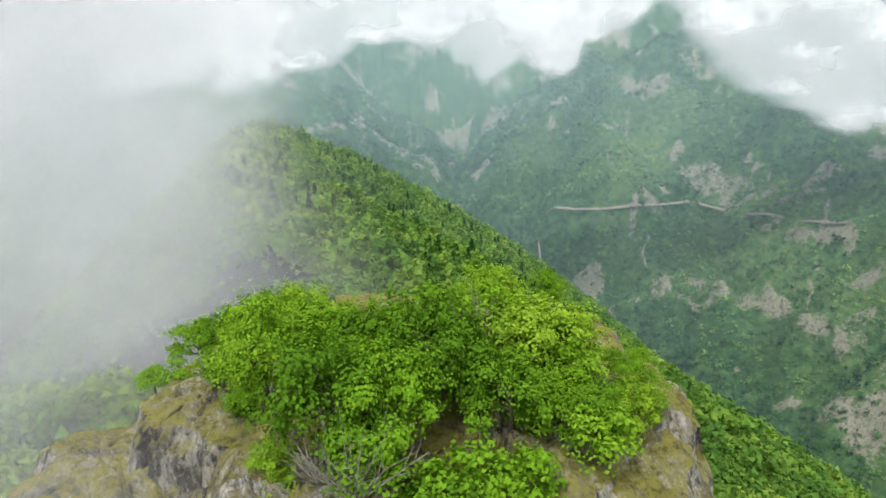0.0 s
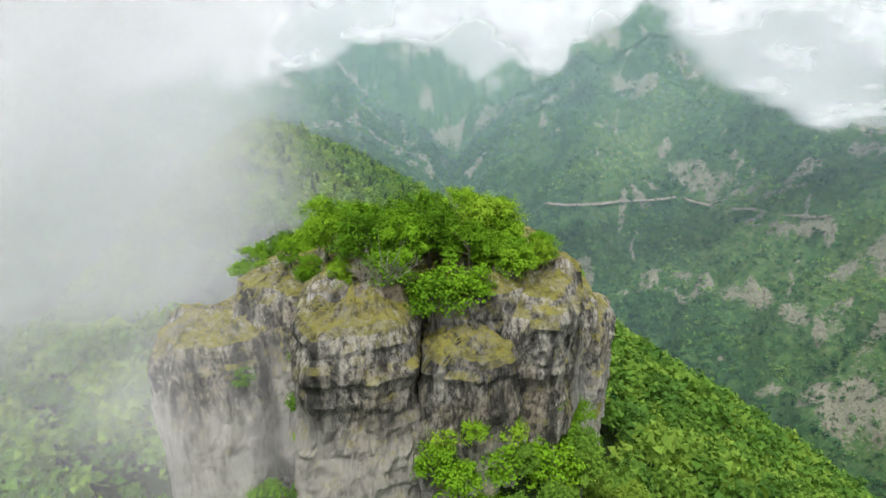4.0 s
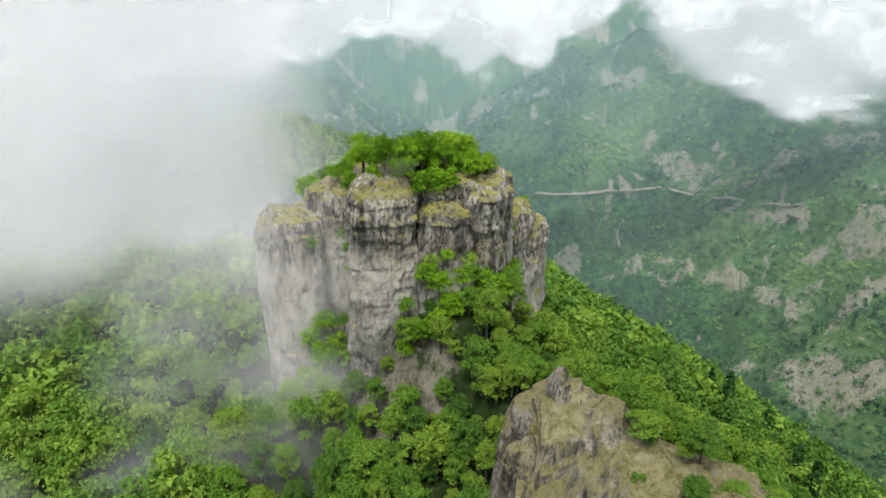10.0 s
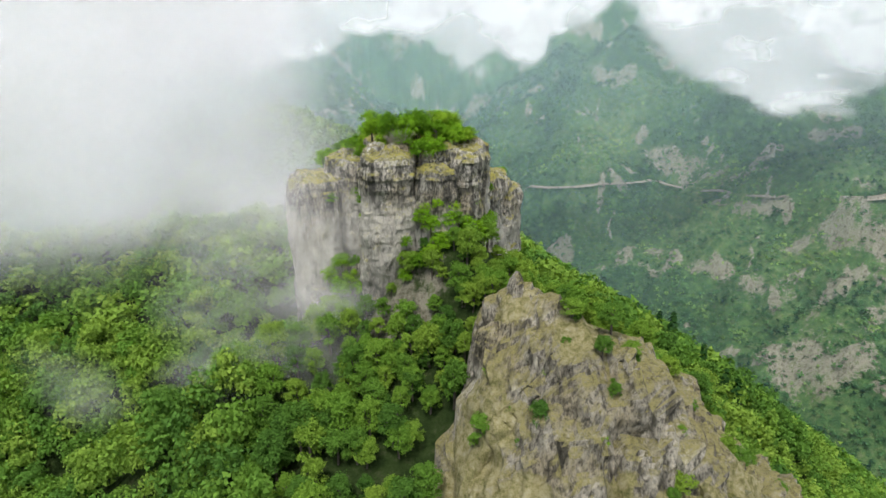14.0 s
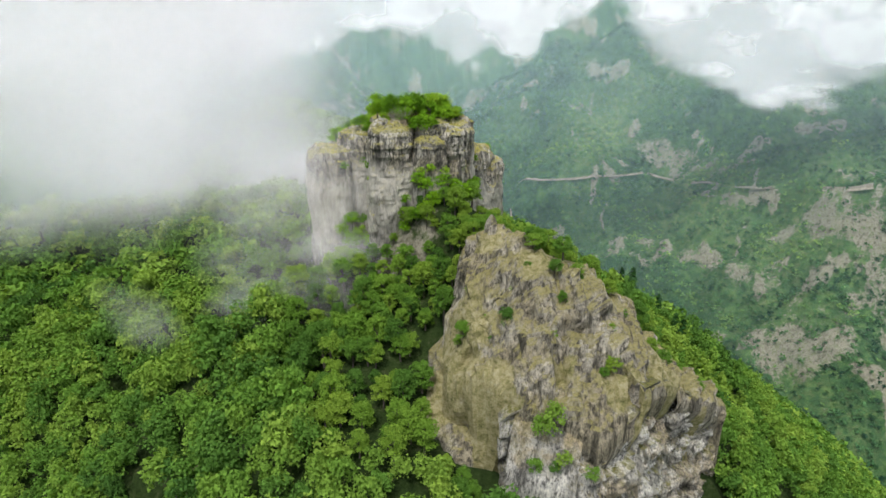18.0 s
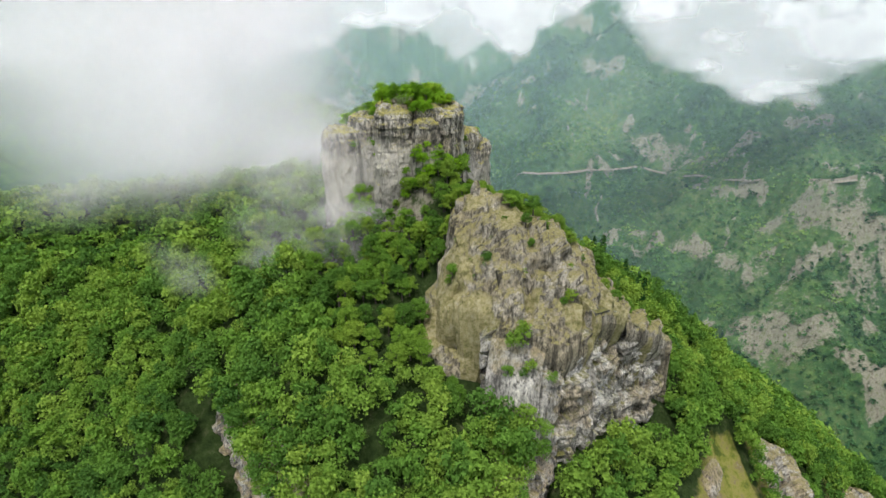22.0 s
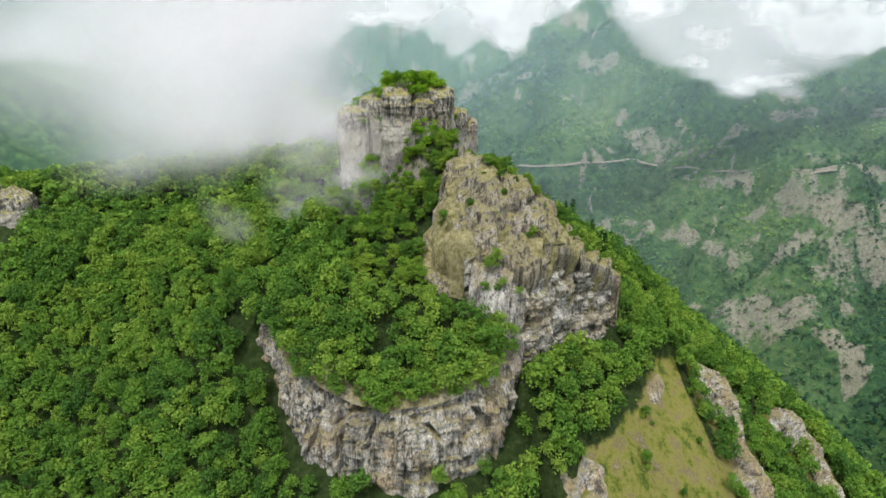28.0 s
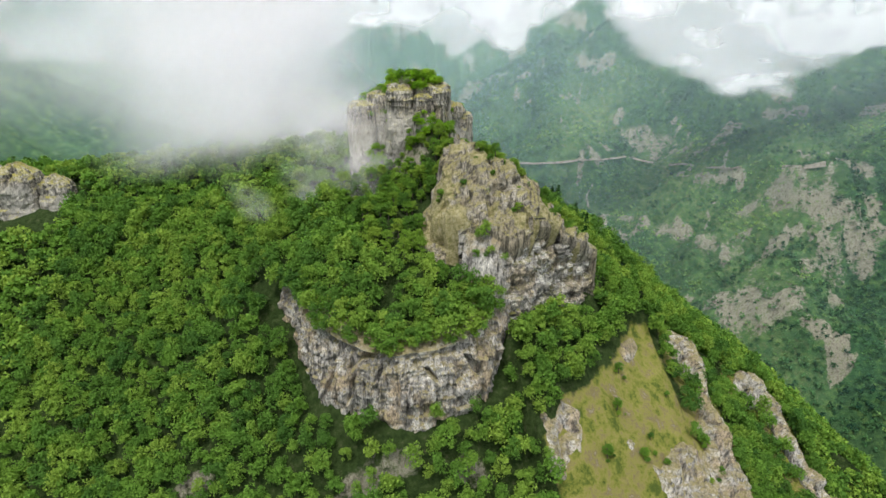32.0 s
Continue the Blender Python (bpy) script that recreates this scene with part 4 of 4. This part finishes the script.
def sprays(count, size, tall, wide, low, seed, lobes):
    """A crown of small three-cornered leaf sprays."""
    return three(crown(count, size, tall, wide, low, seed, lobes, 0.3, 0.04, 1.06)[0])


def wood(name, label, x, y, z, size, kinds, material, seed, squash=(0.85, 1.2), tone=None, corners=3):
    """Many trees in one piece of woodland."""
    r = np.random.RandomState(seed)
    which = r.randint(0, len(kinds), len(x))
    vs, tones = [], []
    if tone is None:
        tone = np.clip(0.15 + 0.7 * fbm(x / 30.0, y / 30.0, 40.0, 3) + r.uniform(-0.38, 0.38, len(x)), 0, 1)
    for k, q in enumerate(kinds):
        s = np.where(which == k)[0]
        if not len(s):
            continue
        t = r.uniform(0, 2 * np.pi, len(s))
        c, sn = np.cos(t)[:, None], np.sin(t)[:, None]
        px = (q[None, :, 0] * c - q[None, :, 1] * sn) * size[s][:, None] + x[s][:, None]
        py = (q[None, :, 0] * sn + q[None, :, 1] * c) * size[s][:, None] + y[s][:, None]
        pz = q[None, :, 2] * (size[s] * r.uniform(*squash, len(s)))[:, None] + z[s][:, None]
        vs.append(np.stack([px, py, pz], -1).reshape(-1, 3))
        tones.append(np.repeat(tone[s], len(q)))
    v = np.vstack(vs)
    me = mesh_from(name, v, np.arange(len(v)).reshape(-1, corners), material)
    attribute(me, "tone", np.concatenate(tones))
    return tagged(new(name, me), label, "forest", kind="stuff")


rest = order[185:]
seen = (x[rest] > -120) & (x[rest] < 135) & (y[rest] < -8)
fore, aft = rest[seen], rest[~seen]
MID = [sprays(560, 0.48, 7.0, 2.4, 0.4, 300 + i, 24) for i in range(8)]
wood("broadleaf_forest", "dense green broadleaf forest on the steep slope", x[fore], y[fore], z[fore] - 0.3, size[fore] * 1.0, MID, LEAF_STUFF, 31, (0.95, 1.35))
FARTHER = [sprays(130, 0.95, 6.6, 2.5, 0.4, 350 + i, 16) for i in range(8)]
wood("broadleaf_forest", "green broadleaf forest on the flanks of the ridge", x[aft], y[aft], z[aft] - 0.3, size[aft] * 0.95, FARTHER, LEAF_STUFF, 35)

# the wood goes on down the mountainside
lx, ly = scatter(-190, 190, -230, -113, 5.2, 43)
keep = ~bare(lx, ly) & (height(lx, ly) > -330)
lx, ly = lx[keep], ly[keep]
LOWER = [sprays(70, 1.5, 7.0, 3.3, 0.3, 380 + i, 12) for i in range(4)]
wood("lower_forest", "green broadleaf forest far down the mountainside", lx, ly, height(lx, ly) - 0.3, rng.uniform(0.85, 1.25, len(lx)), LOWER, LEAF_STUFF, 37)

# low growth along the rim of the forest shelf
sx, sy = scatter(-48, 30, -96, -58, 2.3, 41)
d = outside(sx, sy, SHELF_RIM)
keep = (d > -9) & (d < -1.5 + 2.4 * (fbm(sx / 5.0, sy / 5.0, 80.0, 2) - 0.5)) & (cone_mask(sx, sy) < 0)
sx, sy = sx[keep], sy[keep]
wood("rim_thicket", "low green thicket along the rim of the limestone cliff", sx, sy, height(sx, sy, 4.0) - 0.2, rng.uniform(0.3, 0.75, len(sx)), MID, LEAF_STUFF, 36)

# bushes scattered over the stony slope, the meadow and the ribs
for x, y, s in ((14.6, -55.8, 0.42), (20.5, -56.5, 0.4), (16.5, -58.5, 0.25), (24, -59, 0.3), (11, -60, 0.3), (28, -62, 0.35), (19, -63, 0.3), (34, -55, 0.35), (31, -57.5, 0.3), (41, -52, 0.35), (8, -56, 0.3),
                (26, -66, 0.3), (37, -56.5, 0.3), (45, -50, 0.4), (47, -53.5, 0.4), (12.5, -52, 0.3), (76, -66, 0.3), (84, -84, 0.35), (70, -84, 0.4), (66, -80, 0.45), (78, -96, 0.4), (88, -110, 0.4), (74, -104, 0.45), (86, -62, 0.35), (18, -51.5, 0.5), (22.5, -53, 0.55), (13.3, -59.5, 0.6), (16.8, -54.5, 0.35), (9, -53, 0.6), (7, -57, 0.5), (24, -56, 0.4), (30, -53, 0.5), (36, -58, 0.5), (27.6, -65, 0.5), (21, -60, 0.4), (39, -56, 0.5), (60, -66, 0.5), (56, -78, 0.5), (62, -86, 0.6), (50, -90, 0.6), (86, -74, 0.6), (89, -80, 0.6), (84, -54, 0.6), (87, -58, 0.5), (92, -88, 0.5), (70, -94, 0.4)):
    plant(WOOD_KINDS[rng.randint(6)], "bush", "round green bush on the bare stony slope", "bush", "bushes on the slope", x, y, float(height(x, y, 0.0)) + 0.3, s * rng.uniform(1.0, 1.5), rng.uniform(0, 6.28), rng.uniform(0.6, 0.9))
    for k in range(rng.randint(0, 4)):
        a, b = x + rng.normal() * 1.5, y + rng.normal() * 1.2
        plant(WOOD_KINDS[rng.randint(6)], "bush", "low green scrub in a crack of the stony slope", "bush", "bushes on the slope", a, b, float(height(a, b, 0.0)) + 0.3, s * rng.uniform(0.35, 0.8), rng.uniform(0, 6.28), rng.uniform(0.5, 0.8))

# trees along the back of the stony crest
for i in range(62):
    x = 17 + 45 * (i + rng.uniform(0, 0.8)) / 62
    y = float(np.interp(x, [12, 20, 33, 49, 60], [-42.0, -47.5, -44.5, -42.5, -41.5])) + rng.uniform(-1.4, 2.4)
    plant(WOOD_KINDS[rng.randint(6)], "forest_tree", "leafy tree rising behind the stony crest", "tree", "trees behind the crest",
          x, y, float(height(x, y)) - 0.5, rng.uniform(0.4, 0.8), rng.uniform(0, 6.28), rng.uniform(0.9, 1.2))

# wooded ridge behind the tower and down into the valley
x, y = scatter(-130, 300, 70, 430, 6.2, 8)
z = height(x, y)
keep = (z > -330) & (near_height(x, y) > far_height(x, y) - 8)
x, y, z = x[keep], y[keep], z[keep]
BACK = [sprays(75, 1.4, 7.0, 3.2, 0.3, 400 + i, 10) for i in range(6)]
wood("ridge_forest", "dense green forest on the ridge behind the rock tower", x, y, z - 0.3, 0.9 + 0.5 * rng.rand(len(x)), BACK, LEAF_STUFF, 32)


def conifer(seed, rows=12, leaves=11):
    r = np.random.RandomState(seed)
    p, n = [], []
    for k in range(rows):
        h = 0.8 + 9.0 * k / rows
        w = 2.0 * (1 - k / rows) ** 0.85 + 0.1
        a = r.uniform(0, 2 * np.pi, leaves)
        f = r.uniform(0.35, 1.0, leaves)
        p.append(np.stack([np.cos(a) * w * f, np.sin(a) * w * f, h - 0.5 * f * w + r.uniform(-0.2, 0.2, leaves)], 1))
        n.append(np.stack([np.cos(a) * 0.7, np.sin(a) * 0.7, np.full(leaves, 0.7)], 1))
    p, n = np.vstack(p), np.vstack(n)
    return leaf_quads(p, n / np.linalg.norm(n, axis=1)[:, None], 0.85, r)


FIR = [conifer(500 + i) for i in range(3)]
x = np.concatenate([rng.uniform(-120, 60, 260), rng.uniform(20, 75, 26)])
y = np.concatenate([rng.uniform(130, 400, 260), rng.uniform(-30, 40, 26)])
wood("conifers", "scattered dark conifers rising from the broadleaf forest", x, y, height(x, y) - 0.3, rng.uniform(0.75, 1.25, len(x)), FIR, NEEDLES, 33, (0.9, 1.2), None, 4)

# woods on the far side of the valley
x, y = scatter(-160, 690, 165, 1020, 5.2, 9)
z = height(x, y)
keep = (far_height(x, y) > near_height(x, y) - 4) & (z < 40) & (z > -385) & ((y > 330) | (x > 230))
x, y, z = x[keep], y[keep], z[keep]
stony, grassy_sunlit = far_rock(x, y), sunlit_open_land(x, y)
keep = (stony + 2.0 * (rng.rand(len(x)) - 0.5) < 0.45) & (rng.rand(len(x)) > 0.22 * grassy_sunlit)
x, y, z, stony, grassy_sunlit = x[keep], y[keep], z[keep], stony[keep], grassy_sunlit[keep]
FAR = [sprays(24, 1.9, 6.0, 2.8, 0.0, 600 + i, 7) for i in range(8)]
# lighter trees on open ground and inside the painted sun patches
tone = np.clip(0.22 + 0.42 * grassy_sunlit + 1.3 * (fbm(x / 26.0, y / 26.0, 52.0, 4) - 0.5) + 0.5 * (rng.rand(len(x)) - 0.5), 0, 0.92)
wood("far_forest", "hazy green woods on the far mountainside", x, y, z + 0.4 + 3.0 * np.clip(stony, 0, 1), (0.62 + 0.6 * rng.rand(len(x)) ** 1.5) * (1.1 - 0.3 * grassy_sunlit), FAR, LEAF_FAR, 34, (0.8, 1.1), tone)


# ---- the road cut into the far mountainside
ROAD = bpy.data.materials.new("pale_gravel")
ROAD.use_nodes = True
nt = ROAD.node_tree
nt.links.new(ramp(nt, noise_node(nt, 0.25, 6, 0.7), [(0.3, (0.16, 0.14, 0.10)), (0.7, (0.40, 0.36, 0.29))]), nt.nodes["Principled BSDF"].inputs["Base Color"])
nt.nodes["Principled BSDF"].inputs["Roughness"].default_value = 0.95


def road(x0, x1, y0, y1, level, high):
    """A level way along the slope with a cut bank of pale earth above it."""
    rx = np.arange(x0, x1, 4.0)
    reach = np.arange(y0, y1, 1.0)
    ry = np.array([reach[np.argmax(height(np.full(len(reach), a), reach) > level(a))] for a in rx])
    ry = np.convolve(np.pad(ry, 4, "edge"), np.ones(9) / 9, "valid")
    rz = np.max([height(rx + 3 * a, ry + 3 * b) for a in (-1, 0, 1) for b in (-1, 0, 1)], 0) + 0.6
    rz = np.convolve(np.pad(rz, 4, "edge"), np.ones(9) / 9, "valid")
    side = np.stack([-np.gradient(ry), np.gradient(rx)], 1)
    side /= np.linalg.norm(side, axis=1)[:, None]
    strips = []
    bank_high = 0.3 + high * fbm(rx / 25.0, 0.0 * rx, 3.0, 3)
    for off, up in ((-1.6, -1.2), (-1.1, 0), (0.9, 0.1), (1.1, 0.15 * high), (1.9, None)):
        lift = bank_high if up is None else up
        strips.append(np.stack([rx + side[:, 0] * off, ry + side[:, 1] * off, rz + lift], 1))
    co = np.stack(strips, 1)
    tagged(new("road", mesh_from("road", co.reshape(-1, 3), grid_faces(len(rx), 5), ROAD)), "pale gravel mountain road cut into the far slope", "road", kind="structure")


road(84, 436, 430, 960, lambda a: -187 + 16 * step(270, 400, a) - 20 * step(230, 110, a), 2.2)
road(452, 492, 360, 520, lambda a: -153.0, 6.0)

# ---- clouds and mist
CLOUD = mist_material("cloud", (0.905, 0.91, 0.92), 0.022, 0.95, 0.26)
FOG = mist_material("fog", (0.815, 0.825, 0.835), 0.02, 0.3)
WISP = mist_material("mist", (0.88, 0.89, 0.9), 0.06, 0.9)
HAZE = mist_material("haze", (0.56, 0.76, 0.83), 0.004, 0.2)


def sheet(name, parent, y, x0, x1, z0, z1, nx, nz, density, material):
    """One layer of drifting drops across the line of flight, only where it is dense enough to show."""
    X, Z = np.meshgrid(np.linspace(x0, x1, nx), np.linspace(z0, z1, nz), indexing="ij")
    Y = (y(X) if callable(y) else y) + 0.0 * X
    thick = np.clip(density(X, Y, Z), 0, 1)
    faces = grid_faces(nx, nz)
    faces = faces[(thick.ravel()[faces] > 0.004).any(1)]
    used = np.unique(faces)
    back = np.full(thick.size, -1)
    back[used] = np.arange(len(used))
    co = np.stack([X, Y, Z], -1).reshape(-1, 3)[used] - np.array(parent.location)
    me = mesh_from(name, co, back[faces], material)
    attribute(me, "thickness", thick.ravel()[used])
    ob = new(name, me)
    ob.parent = parent
    return ob


def bank(X, Y, Z):
    n = fbm(X / 46.0, Y / 46.0, Z / 30.0, 6) - 0.5
    far_edge = 14 * (vnoise(Y / 9.0, 3.0, 0.5) - 0.5)
    edge = step(0, 48, -9 + far_edge - 0.19 * np.maximum(Y, 0) - X + 0.35 * np.minimum(Z + 15, 25) + 75 * n)
    pocket = np.exp(-((X + 45) / 32.0) ** 2 - ((Y - 10) / 40.0) ** 2)
    low = step(-52, -16, Z + 60 * n - 0.22 * np.maximum(X + 100, 0) + 15 * pocket - 8 * step(-60, -90, X))
    thin = 1 - 0.92 * step(-62, -118, X + 80 * n)
    return 0.145 * edge * low * thin * np.where(Y < 2, step(-18, -34, X + 8 * n), 1.0)


bank_thing = empty("fog_bank", (-80, 60, -20), "thick white fog bank drifting against the mountain", "fog")
for yy in (-8, -5, -2, 1, 5, 9, 13, 18, 23, 28, 34, 40, 47, 54, 62, 72, 83, 95, 110, 125, 143, 163, 188, 215):
    sheet("fog_layer", bank_thing, yy, -420, 10, -95, 70, 120, 64, bank, FOG)


def blob(cx, cz, wx, wz, most, slant=0.0):
    def f(X, Y, Z):
        n = fbm(X / 9.0, Y / 9.0, Z / 6.0, 5) - 0.5
        d = ((X - cx) / wx) ** 2 + ((Z - cz - slant * (X - cx)) / wz) ** 2
        return most * step(1.1, -0.3, d + 1.5 * n)
    return f


for cy, cx, cz, wx, wz, most, slant in ((-24, -28, -36, 20, 12, 0.07, 0.1), (-21, -17, -25, 10, 18, 0.13, 0.0), (-36, -20, -42, 20, 8, 0.09, 0.1), (-26, -27, -22, 12, 10, 0.12, 0.3), (-31, -13, -36, 13, 8, 0.11, -0.15), (-37, -52, -44, 9, 7, 0.05, -0.6)):
    e = empty("mist_wisp", (cx, cy, cz), "thin wisp of white mist over the forest", "mist", "mist wisps")
    for off in (0.0, 2.0, 4.0):
        sheet("mist_layer", e, cy + off, cx - 1.6 * wx, cx + 1.6 * wx, cz - 2.0 * wz, cz + 2.0 * wz, 60, 40, blob(cx, cz, wx, wz, most, slant), WISP)


def deck(X, Y, Z):
    puffs = np.abs(2 * vnoise(X / 55.0, Y / 500.0, Z / 48.0) - 1) + 0.55 * np.abs(2 * vnoise(X / 24.0 + 7.0, Y / 400.0, Z / 21.0) - 1) + 0.28 * np.abs(2 * vnoise(X / 11.0 + 3.0, Y / 250.0, Z / 10.0) - 1)
    n = 0.5 * (fbm(X / 120.0, Y / 400.0, Z / 60.0, 3) - 0.5) + 0.42 * (puffs - 0.8)
    holes = 0.45 + 0.55 * step(0.36, 0.56, fbm(X / 50.0, Y / 500.0, Z / 30.0 + 4.0, 4))
    base = 4 - 66 * np.exp(-((X - 400) / 135.0) ** 4) - 18 * np.exp(-((X - 75) / 60.0) ** 2) + 36 * np.exp(-((X - 205) / 40.0) ** 2) - 30 * step(0, -170, X)
    return 0.24 * (1 - 0.82 * step(-100, -300, X)) * holes * (0.3 + 0.7 * step(-4, 18, Z - base + 85 * n)) * step(-7, 7, Z - base + 95 * n)


deck_thing = empty("cloud_deck", (100, 560, 60), "white cloud deck hanging below the far mountain top", "cloud")
for yy in range(480, 540, 4):
    sheet("cloud_layer", deck_thing, yy, -520, 760, -115, 90, 300, 62, deck, CLOUD)

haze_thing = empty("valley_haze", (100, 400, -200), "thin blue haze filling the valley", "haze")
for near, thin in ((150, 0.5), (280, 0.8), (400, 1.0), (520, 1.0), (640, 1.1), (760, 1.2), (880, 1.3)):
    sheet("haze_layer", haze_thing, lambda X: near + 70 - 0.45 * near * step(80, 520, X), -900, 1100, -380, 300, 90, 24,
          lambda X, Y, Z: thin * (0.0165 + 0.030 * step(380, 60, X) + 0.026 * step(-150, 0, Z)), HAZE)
